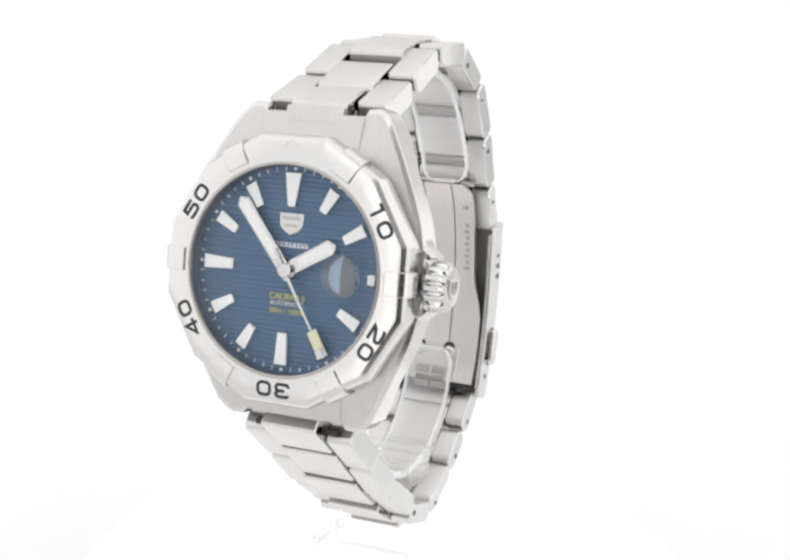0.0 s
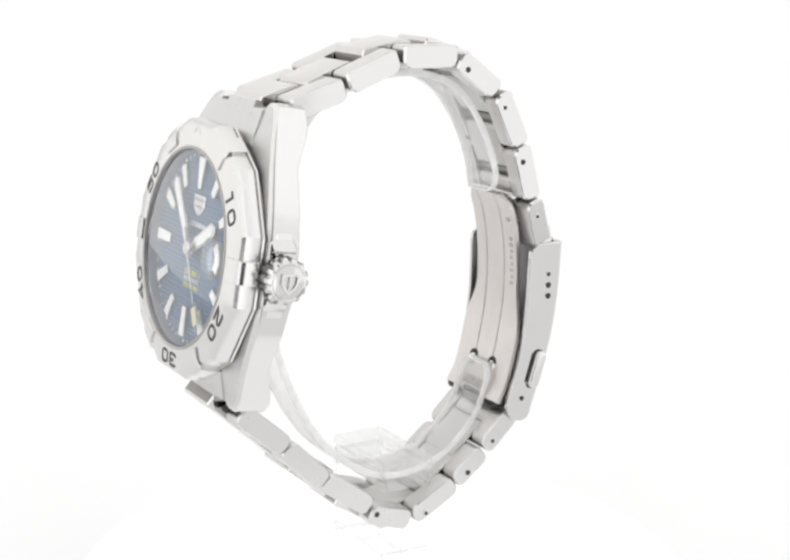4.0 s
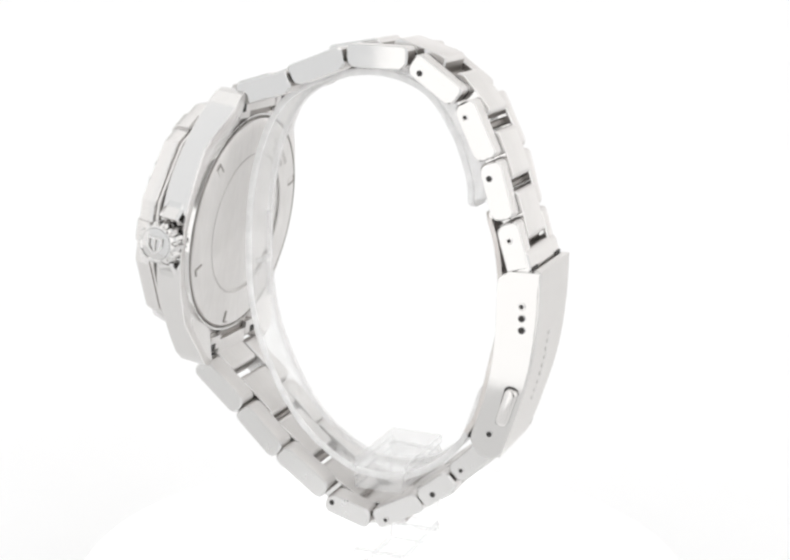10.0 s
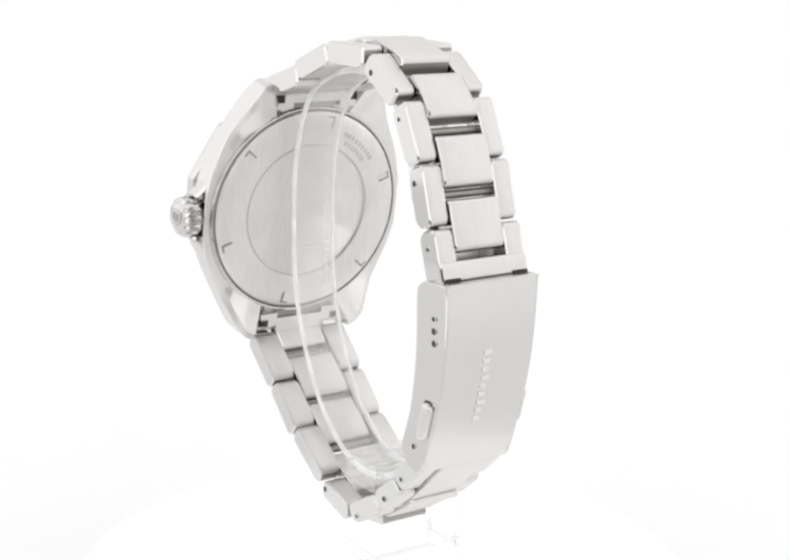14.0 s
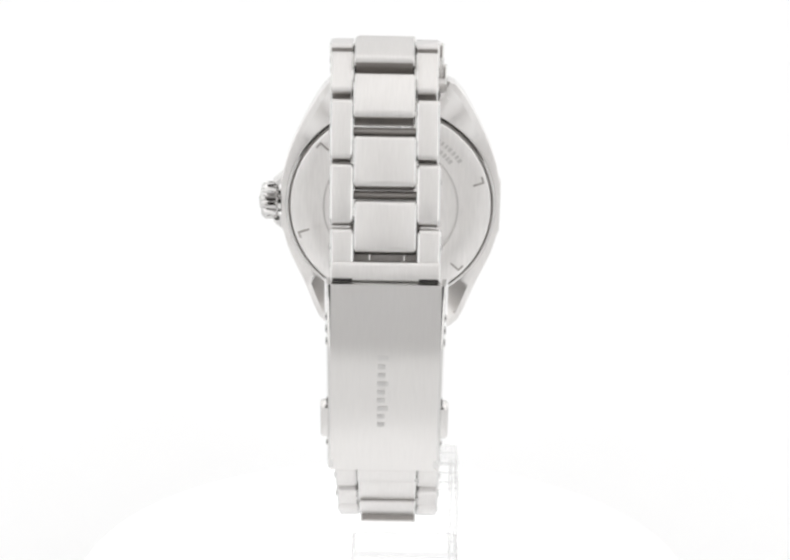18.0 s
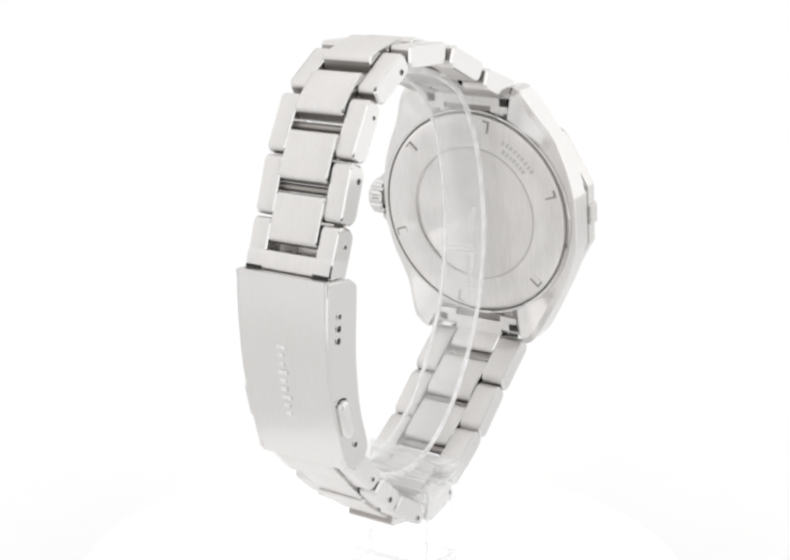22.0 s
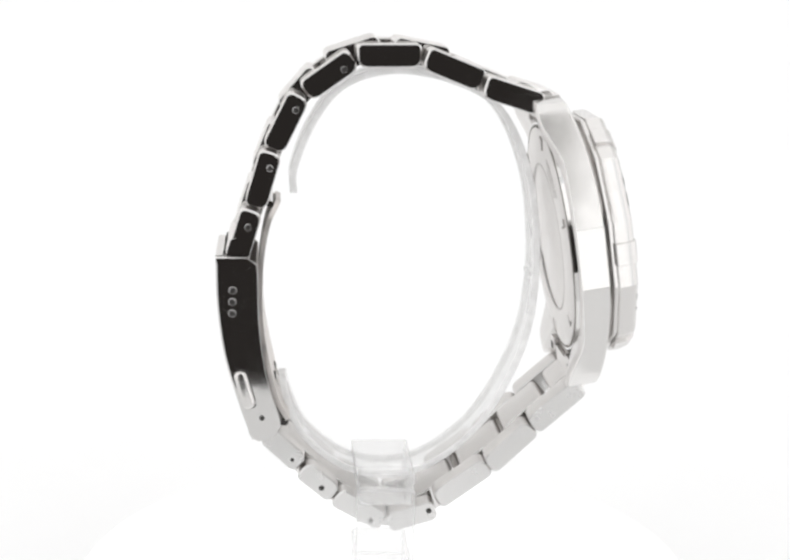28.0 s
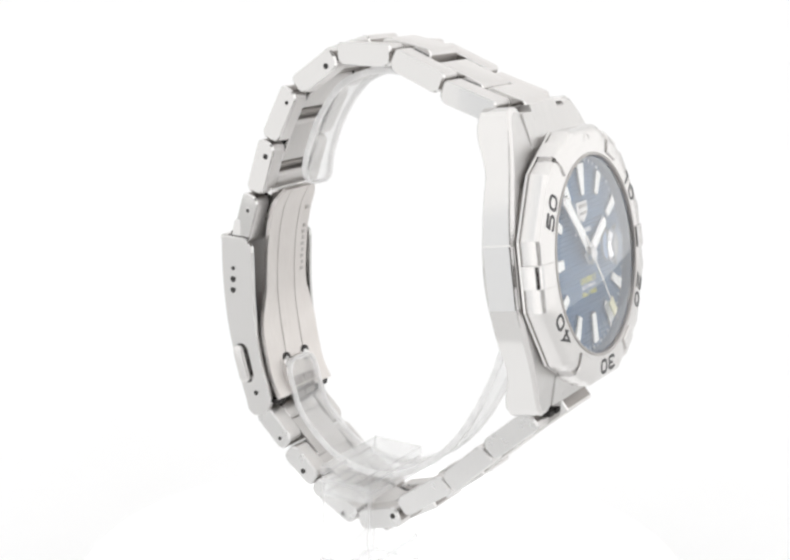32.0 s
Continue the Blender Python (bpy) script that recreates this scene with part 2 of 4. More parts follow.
# ---- the light box ----
def sheet(name, corners, mat, label, thick=0.004, kind="structure", category="panel"):
    """A board through four corners in metres, with its thickness away from the inside."""
    bm = bmesh.new()
    p = [Vector(c) for c in corners]
    nrm = (p[1] - p[0]).cross(p[3] - p[0]).normalized() * thick
    vs = [bm.verts.new(c) for c in p] + [bm.verts.new(c - nrm) for c in p]
    for f in ((0, 1, 2, 3), (7, 6, 5, 4), (0, 4, 5, 1), (1, 5, 6, 2), (2, 6, 7, 3), (3, 7, 4, 0)):
        bm.faces.new([vs[i] for i in f])
    bmesh.ops.recalc_face_normals(bm, faces=bm.faces)
    me = bpy.data.meshes.new(name)
    bm.to_mesh(me)
    bm.free()
    me.materials.append(mat)
    return tagged(new(name, me), label, category, kind=kind)


def light_box():
    # floor and backdrop in one sweep, partly glowing of itself
    bm = bmesh.new()
    prof = [(-0.145, -0.012), (0.30, -0.012)]
    for i in range(1, 13):
        a = math.pi / 2 * i / 12
        prof.append((0.30 + 0.25 * math.sin(a), 0.238 - 0.25 * math.cos(a)))
    prof.append((0.55, 0.95))
    rows = [[(x, y, z) for y, z in prof] for x in (-0.32, 0.32)]
    under = [[(x, y - 0.003, z - 0.004) for y, z in prof] for x in (-0.32, 0.32)]
    vs = [[bm.verts.new(p) for p in r] for r in (*rows, *under)]
    for i in range(len(prof) - 1):
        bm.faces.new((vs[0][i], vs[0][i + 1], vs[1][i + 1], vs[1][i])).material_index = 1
        bm.faces.new((vs[3][i], vs[3][i + 1], vs[2][i + 1], vs[2][i])).material_index = 0
    bm.faces.new((vs[0][0], vs[1][0], vs[3][0], vs[2][0]))
    bmesh.ops.recalc_face_normals(bm, faces=bm.faces)
    for f in bm.faces:
        f.smooth = True
    me = bpy.data.meshes.new("backdrop")
    bm.to_mesh(me)
    bm.free()
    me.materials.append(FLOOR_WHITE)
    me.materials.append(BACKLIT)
    tagged(new("backdrop", me), "seamless white sweep of the light box, partly self-glowing", "backdrop", kind="structure")
    # walls, ceiling and flaps stay out of view, set by what the steel reflects
    def side(name, x, y0, y1, mat, label):
        ends = (y0, y1) if x < 0 else (y1, y0)
        sheet(name, [(x, ends[0], -0.25), (x, ends[1], -0.25), (x, ends[1], 0.95), (x, ends[0], 0.95)], mat, label)
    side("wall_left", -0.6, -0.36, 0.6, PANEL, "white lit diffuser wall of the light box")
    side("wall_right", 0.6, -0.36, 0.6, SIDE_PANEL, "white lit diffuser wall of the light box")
    # two unseen sheets added to dim what crystal and bezel reflect
    sheet("wall_back", [(-0.6, 0.6, -0.25), (0.6, 0.6, -0.25), (0.6, 0.6, 0.95), (-0.6, 0.6, 0.95)], WHITE_CLOTH, "added white cloth behind the sweep, out of view")
    sheet("floor", [(-0.6, -0.14, -0.03), (0.6, -0.14, -0.03), (0.6, 0.6, -0.03), (-0.6, 0.6, -0.03)], WHITE_CLOTH, "added white cloth under the sweep, out of view", category="floor")
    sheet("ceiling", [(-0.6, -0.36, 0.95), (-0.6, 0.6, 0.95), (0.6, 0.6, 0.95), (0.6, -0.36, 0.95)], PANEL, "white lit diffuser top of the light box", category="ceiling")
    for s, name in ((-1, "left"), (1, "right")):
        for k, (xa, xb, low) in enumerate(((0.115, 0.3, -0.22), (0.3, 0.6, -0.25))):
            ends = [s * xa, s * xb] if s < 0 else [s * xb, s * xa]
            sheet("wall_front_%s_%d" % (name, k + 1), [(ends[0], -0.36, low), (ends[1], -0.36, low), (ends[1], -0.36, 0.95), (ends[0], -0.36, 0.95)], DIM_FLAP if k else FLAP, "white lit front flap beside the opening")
    # unseen grey sheet, added for the dim tone the upper flanks reflect
    sheet("wall_front_top", [(0.115, -0.36, 0.17), (-0.115, -0.36, 0.17), (-0.115, -0.36, 0.95), (0.115, -0.36, 0.95)], GREY_CLOTH, "added unlit grey cloth above the opening, out of view")


light_box()


def turntable():
    base = root("turntable")

    def turned(prof):
        bm = bmesh.new()
        loft(bm, [[(r * math.cos(2 * math.pi * i / 96), r * math.sin(2 * math.pi * i / 96), z - LIFT) for i in range(96)] for r, z in prof], True, (True, True))
        return bm
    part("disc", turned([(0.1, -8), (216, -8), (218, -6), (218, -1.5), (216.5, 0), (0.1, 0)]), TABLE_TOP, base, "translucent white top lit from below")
    part("rim", turned([(208, -16), (219.5, -16), (220, -15), (220, -9), (219, -8.2), (208, -8.2)]), FLOOR_WHITE, base)
    part("plinth", turned([(0.1, -48), (200, -48), (200, -16.2), (0.1, -16.2)]), FLOOR_WHITE, base)
    return tagged(base, "round white turntable disc on the light box floor", "turntable")


TABLE = turntable()

# ---- the watch ----
WATCH = tagged(root("wristwatch"), "polished and brushed steel diving watch with blue dial on stand", "wristwatch")


def front_n(b):
    return -16.6 - 9.4 * (abs(b) / 95) ** 3


def back_n(b, a=50.0):
    k = min(1, max(0, (abs(b) - 58) / 34))
    w = min(1, max(0, (abs(a) - 34) / 8))
    return -37.6 - 10.5 * w * k * k * (3 - 2 * k)


def build_case():
    upper = [tuple(p) for p in spline([(46.5, 98), (53, 90), (61.5, 75), (69, 60), (74.8, 47), (79.2, 34.5), (82.3, 20.4)], 3)]
    lower = [tuple(p) for p in spline([(82.3, -20.4), (78.4, -35), (74, -46), (67.5, -60), (60.5, -75), (54, -88)], 3)]
    half = [(0, 80), (20, 80), (33.5, 80), (34, 82), (34, 97), (35.5, 99.5), (42, 100)] + upper + [(83.3, 19.6), (83.5, 0)]
    low = [(83.3, -19.6)] + lower + [(48, -94), (43, -96), (36, -95.5), (34, -93), (34, -82), (33.5, -80), (20, -80), (0, -80)]
    right = half + low
    outline = right + [(-a, b) for a, b in right[-2:0:-1]]
    # denser points, the long edges split in three
    pts = []
    for i, p in enumerate(outline):
        q = outline[(i + 1) % len(outline)]
        n = 3 if math.dist(p, q) > 8 else 1
        for k in range(n):
            pts.append((p[0] + (q[0] - p[0]) * k / n, p[1] + (q[1] - p[1]) * k / n))

    def ring(scale_in, fn, extra):
        res = []
        for a, b in pts:
            d = math.hypot(a, b)
            lean = 0.4 if fn is front_n and a < 0 else 0.0
            s = 1 - (scale_in + lean) / d
            res.append((a * s, b * s, (fn(b, a) if fn is back_n else fn(b)) + extra))
        return res

    def circle(r, fn, extra):
        res = []
        for a, b in pts:
            d = math.hypot(a, b)
            res.append((a / d * r, b / d * r, (fn(b / d * r, a / d * r) if fn is back_n else fn(b / d * r)) + extra))
        return res
    bm = bmesh.new()
    rings = [circle(60, back_n, 1), circle(76, back_n, 0), ring(5, back_n, 0), ring(0.5, back_n, 0.6), ring(0, back_n, 1.2),
             ring(0, front_n, -2.4), ring(0.5, front_n, -1.6), ring(3.2, front_n, 0), circle(76, front_n, 0.0), circle(60, front_n, 0)]
    vs = [[bm.verts.new(p) for p in r] for r in rings]
    n = len(pts)
    slot = [4, 4, 4, 2, 1, 3, 3, 0, 0]
    for k, (a, b) in enumerate(zip(vs, vs[1:])):
        for i in range(n):
            bm.faces.new((a[i], a[(i + 1) % n], b[(i + 1) % n], b[i])).material_index = 2 if k == 1 and abs(pts[i][1]) > 58 else slot[k]
    case = part("case", to_case(bm), [BRUSHED_B, CASE_FLANK, LUG, SATIN, BACKING], WATCH, "steel case with brushed top and polished flanks", 0.35)

    # caseback with its stepped disc and six key notches
    bm = bmesh.new()
    lathe(bm, [(0.2, -40.5), (50, -40.5), (51, -41.2), (52, -41.8), (74, -41.3), (76, -40.6), (77, -39), (77.5, -37)], 96, None, 0, (True, False))
    back = part("caseback", to_case(bm), BACKING, case, "brushed round screw-down caseback")
    bm = bmesh.new()
    lathe(bm, [(77.3, -38.6), (77.9, -40.0), (79.4, -40.0), (80.4, -36.5)], 96)
    part("back_rim", to_case(bm), POLISHED, case)
    for k in range(6):
        t = radians(48.5 + 60 * k)
        turn = Matrix.Rotation(-t, 4, "Z") @ Matrix.Translation((0, 69, 0)) @ Matrix.Rotation(radians(90), 4, "Z")
        bm = bmesh.new()
        prism(bm, [(-2.6, -41.0), (2.6, -41.0), (2.6, -41.9), (-2.6, -41.9)], -4.4, 4.4, 0.3)
        bmesh.ops.transform(bm, matrix=turn, verts=bm.verts)
        notch = part("key_notch", to_case(bm), [BACKING, BACKING], back)
        # darkened bars, the notch walls' shade put into their colour
        bm = bmesh.new()
        prism(bm, [(1.5, -41.0), (2.8, -41.0), (2.8, -42.1), (1.5, -42.1)], -4.4, 4.4, 0.1)
        prism(bm, [(-2.6, -41.0), (1.5, -41.0), (1.5, -42.1), (-2.6, -42.1)], 3.2, 4.4, 0.1)
        bmesh.ops.transform(bm, matrix=turn, verts=bm.verts)
        part("notch_wall", to_case(bm), [SHADE_STEEL, SHADE_STEEL], notch)

    for name, prof, mat in (("turned_groove", [(50.2, -41.2), (50.6, -41.95), (51.3, -41.95), (51.7, -41.2)], SCRIBED),
                            ("seam", [(76.9, -38), (77.1, -40.6), (77.7, -40.6), (77.9, -38)], SHADE_STEEL)):
        bm = bmesh.new()
        lathe(bm, prof, 96)
        part(name, to_case(bm), mat, back)
    # unreadable engraving round the caseback, as plain bars
    for r, n in ((63.5, 9), (57.5, 7)):
        for k in range(n):
            t = radians(-40 + (k - (n - 1) / 2) * 3.4)
            bm = bmesh.new()
            prism(bm, [(-1.7, -41.2), (1.7, -41.2), (1.7, -41.85), (-1.7, -41.85)], -1.2, 0.9 if k % 3 else 1.4, 0.1)
            bmesh.ops.transform(bm, matrix=Matrix.Rotation(-t, 4, "Z") @ Matrix.Translation((0, r, 0)), verts=bm.verts)
            part("engraving", to_case(bm), [SCRIBED, SCRIBED], back)

    # solid end pieces between the lugs
    for s in (1, -1):
        b0, b1 = (72, 97.5) if s > 0 else (72, 94)
        bm = bmesh.new()
        for hw, bb0, bb1, n0 in ((33.65, b0, b1 - 3, -33), (19.5, b1 - 8, b1 + 1.5, -36)):
            ring = [(-hw, s * bb0), (hw, s * bb0), (hw, s * bb1), (-hw, s * bb1)]
            loft(bm, [[(a, b, n0) for a, b in ring], [(a, b, front_n(b) + 0.1) for a, b in ring], [(a * 0.985, b, front_n(b) + 0.7) for a, b in ring]], True, (True, True))
        part("end_piece", to_case(bm), [BRUSHED_B, POLISHED], case, "brushed solid end piece between the lugs", 0.3)
        # ears beside the centre block, a pocket's shade painted dark on each, and the slit above the caseback
        b2 = 91 if s > 0 else 89
        for e in (-1, 1):
            bm = bmesh.new()
            plate(bm, [(e * a, s * b) for a, b in ((20, 79.5), (33.2, 79.5), (33.2, b2), (20, b2))], -33, -42.5, -0.5)
            ear = part("end_piece_ear", to_case(bm), BACKING, case)
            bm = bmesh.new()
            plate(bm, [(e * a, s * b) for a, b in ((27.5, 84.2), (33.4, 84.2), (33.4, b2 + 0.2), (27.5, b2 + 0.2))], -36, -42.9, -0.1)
            part("ear_pocket_shade", to_case(bm), RECESS_SHADE, ear)
        # darkened plate that paints the slit's shade above the caseback
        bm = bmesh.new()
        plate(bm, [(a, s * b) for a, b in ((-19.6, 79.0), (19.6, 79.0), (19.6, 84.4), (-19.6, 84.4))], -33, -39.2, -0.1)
        part("end_piece_slit_shade", to_case(bm), SHADE_STEEL, case)
        bm = bmesh.new()
        plate(bm, [(a, s * b) for a, b in ((-19.2, 84.0), (19.2, 84.0), (19.2, b1 + 1), (-19.2, b1 + 1))], -33, -42.0, -0.8)
        part("end_piece_centre", to_case(bm), BACKING, case)
    # spring bars across the lug gaps
    for b, n in ((93, -39), (-91, -38)):
        bm = bmesh.new()
        cylinder(bm, (-35, b, n), (35, b, n), 2.6, 12)
        part("spring_bar", to_case(bm), POLISHED, case)
    return case


CASE_PART = build_case()


def build_crown():
    bm = bmesh.new()
    rings = []
    steps = 144
    for a, r, flute in ((83, 9, 0), (85.6, 9, 0), (85.8, 12.8, 0.2), (87.2, 14.6, 1), (95.6, 14.6, 1), (97.8, 13.2, 0.5), (98.9, 11.8, 0), (99.0, 11.0, 0), (98.5, 10.4, 0)):
        ring = []
        for i in range(steps):
            t = 2 * math.pi * i / steps
            rr = r - 1.9 * flute * max(0, math.cos(14 * t) + 0.2) ** 0.7
            ring.append((a, -1 + rr * math.cos(t), -25 + rr * math.sin(t)))
        rings.append(ring)
    loft(bm, rings, True, (True, True))
    crown = part("crown", to_case(bm), POLISHED, WATCH, "fluted steel crown with an applied emblem", 0.5)
    bm = bmesh.new()
    loft(bm, [[(a, -1 + r * math.cos(math.pi * i / 20), -25 + r * math.sin(math.pi * i / 20)) for i in range(40)]
              for a, r in ((98.0, 10.5), (98.6, 10.3), (99.0, 7), (99.2, 4), (99.3, 0.3))], True, (True, True))
    part("crown_cap", to_case(bm), POLISHED, crown, "polished recessed crown end", 0.5)
    bm = bmesh.new()
    shield = [(-5.6, 5.2), (5.6, 5.2), (5.6, -1), (3.3, -4.4), (0, -6.8), (-3.3, -4.4), (-5.6, -1)]
    inner = [(p[0] * 0.76, p[1] * 0.76) for p in shield]
    loft(bm, [[(99.0, -1 + b, -25 + a) for a, b in shield], [(100.4, -1 + b, -25 + a) for a, b in shield],
              [(100.4, -1 + b, -25 + a) for a, b in inner], [(99.0, -1 + b, -25 + a) for a, b in inner]])
    stem = [(-0.6, 4.2), (0.6, 4.2), (0.6, -4.6), (-0.6, -4.6)]
    loft(bm, [[(a, -1 + q, -25 + p) for p, q in stem] for a in (99.0, 100.3)], True, (True, True))
    part("emblem", to_case(bm), MARK, crown, "raised plain shield", 0.3)
    # guards above and below the crown
    for s in (1, -1):
        bm = bmesh.new()
        ol = [(76, 36), (83, 22), (90, 16), (89, 14.5), (78, 14.5)]
        ol = [(a, s * b) for a, b in ol]
        loft(bm, [[(a - 2, b, -34) for a, b in ol], [(a, b, -32) for a, b in ol], [(a, b, -22) for a, b in ol], [(a - 3, b, -18.5) for a, b in ol]], True, (True, True))
        part("crown_guard", to_case(bm), POLISHED, CASE_PART, "polished crown guard", 0.3)


build_crown()


def arc(cx, cy, r, a0, a1, n=4):
    return [(cx + r * math.cos(radians(a0 + (a1 - a0) * i / n)), cy + r * math.sin(radians(a0 + (a1 - a0) * i / n))) for i in range(n + 1)]


# wide numerals with rounded corners, as centre lines 10 units high
FIGURES = {
    "0": [(rounded(4.3, 4.2, 2.9), True)],
    "1": [([(-2.8, 4.2), (1.4, 4.2), (1.4, -5.3)], False)],
    "2": [([(-4.2, 2.6)] + arc(-2.6, 2.6, 1.6, 180, 90)[1:] + arc(2.4, 2.2, 2, 90, -50) + [(-3.2, -2.6), (-4.2, -4.2), (5.4, -4.2)], False)],
    "3": [([(-4.2, 2.8)] + arc(-2.6, 2.6, 1.6, 170, 90) + arc(2.5, 2.2, 2, 90, -90) + [(-1.6, 0.1)], False),
          (arc(2.5, -2.1, 2.1, 80, -90) + arc(-2.6, -2.6, 1.6, -90, -180) + [(-4.2, -2.2)], False)],
    "4": [([(2.2, -5.3), (2.2, 4.4), (-4.6, -2.2), (5.4, -2.2)], False)],
    "5": [([(4.8, 4.2), (-3.7, 4.2), (-4.0, 0.8)] + arc(2.2, -1.7, 2.5, 90, -90, 6) + arc(-2.6, -2.6, 1.6, -90, -180), False)],
}


def ribbon(bm, line, half, closed=False):
    """A flat painted stroke of even width along a line of (a, b) points."""
    pts = [Vector(p) for p in line]
    n = len(pts)
    rings = []
    for i, p in enumerate(pts):
        before = pts[(i - 1) % n] if closed or i else p * 2 - pts[1]
        after = pts[(i + 1) % n] if closed or i < n - 1 else p * 2 - pts[-2]
        d0, d1 = (p - before).normalized(), (after - p).normalized()
        n0, n1 = Vector((-d0.y, d0.x)), Vector((-d1.y, d1.x))
        k = (n0 + n1).normalized()
        w = half / max(0.45, k.dot(n0))
        rings.append([(*(p - k * w), -0.1), (*(p - k * w), 0.1), (*(p + k * w), 0.1), (*(p + k * w), -0.1)])
    loft(bm, rings + rings[:1] if closed else rings, True, (not closed, not closed))


def build_bezel():
    def warp(t, r):
        if r < 72:
            return r
        seg = radians(30)
        d = (t + seg / 2) % seg - seg / 2
        return r * (0.985 / math.cos(d)) if r > 76 else r
    bm = bmesh.new()
    lathe(bm, [(63.4, -8), (63.7, 1.3), (64.8, 2.0), (70, 1.75), (77.4, 1.2), (78.2, 0.9), (80.4, -0.4), (81.8, -2.4), (82.4, -4.8), (82.5, -11.4),
               (82.0, -12.0), (80.6, -12.2), (80.6, -13.0), (81.8, -13.4), (82.0, -14.8), (81, -15.4), (70, -15.4)], 120, warp)
    bezel = part("bezel", to_case(bm), SATIN, WATCH, "polished twelve-sided steel dive bezel", 0.3)
    # darkened ring under the bezel, the slit's shade put into its colour
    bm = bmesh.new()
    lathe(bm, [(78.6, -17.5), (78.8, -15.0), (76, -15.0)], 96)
    part("bezel_slit_shade", to_case(bm), SHADE_STEEL, bezel)
    for k in range(6):
        bm = bmesh.new()
        prism(bm, [(67.4, -1.0), (67.4, 2.6), (68.0, 3.1), (75.4, 2.6), (77.4, 2.1), (79.8, 1.0), (81.6, -0.4), (82.7, -2.0), (83.4, -4.2), (83.7, -11.8), (82.6, -12.6), (76, -12.6), (76, -1.0)], -7.2, 7.2, 0.4)
        bmesh.ops.transform(bm, matrix=Matrix.Rotation(-radians(30 + 60 * k), 4, "Z"), verts=bm.verts)
        part("grip_stud", to_case(bm), [SATIN, SATIN], bezel, "raised polished grip stud", 0.48)
    for k, word in ((1, "10"), (2, "20"), (3, "30"), (4, "40"), (5, "50")):
        bm = bmesh.new()
        for x, figure in ((-6.3, word[0]), (6.3, word[1])):
            for line, closed in FIGURES[figure]:
                ribbon(bm, [(x + p[0] * 0.95, p[1] * 0.9) for p in line], 1.0, closed)
        m = Matrix.Rotation(-radians(60 * k), 4, "Z") @ Matrix.Translation((0, 71.8, 1.6)) @ Matrix.Rotation(radians(-4), 4, "X")
        bmesh.ops.transform(bm, matrix=m, verts=bm.verts)
        part("numeral", to_case(bm), BLACK, bezel, "black minute numeral", 0)
    bm = bmesh.new()
    lathe(bm, [(3.2, 0), (3.4, 1.6), (4.3, 1.6), (4.5, 0)], 24)
    bmesh.ops.transform(bm, matrix=Matrix.Translation((0, 73, 0)), verts=bm.verts)
    part("pip", to_case(bm), SATIN, bezel)
    bm = bmesh.new()
    lathe(bm, [(62.7, 0.2), (63.0, 2.2), (63.7, 2.7), (64.9, 2.25)], 96)
    part("crystal_gasket", to_case(bm), ENGRAVED, bezel)
    # flange between bezel and dial
    bm = bmesh.new()
    lathe(bm, [(65, -0.4), (63.6, -1.5), (61.6, -9.4), (64, -9.8)], 96)
    part("flange", to_case(bm), material("blue_grey_flange", (0.13, 0.18, 0.26), 0.35, 0.7, 0.05, (900, 900, 900)), bezel)


build_bezel()


def bar(outline, t, r):
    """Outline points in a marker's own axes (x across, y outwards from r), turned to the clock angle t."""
    return [((x * math.cos(t) + (y + r) * math.sin(t)), (-x * math.sin(t) + (y + r) * math.cos(t))) for x, y in outline]


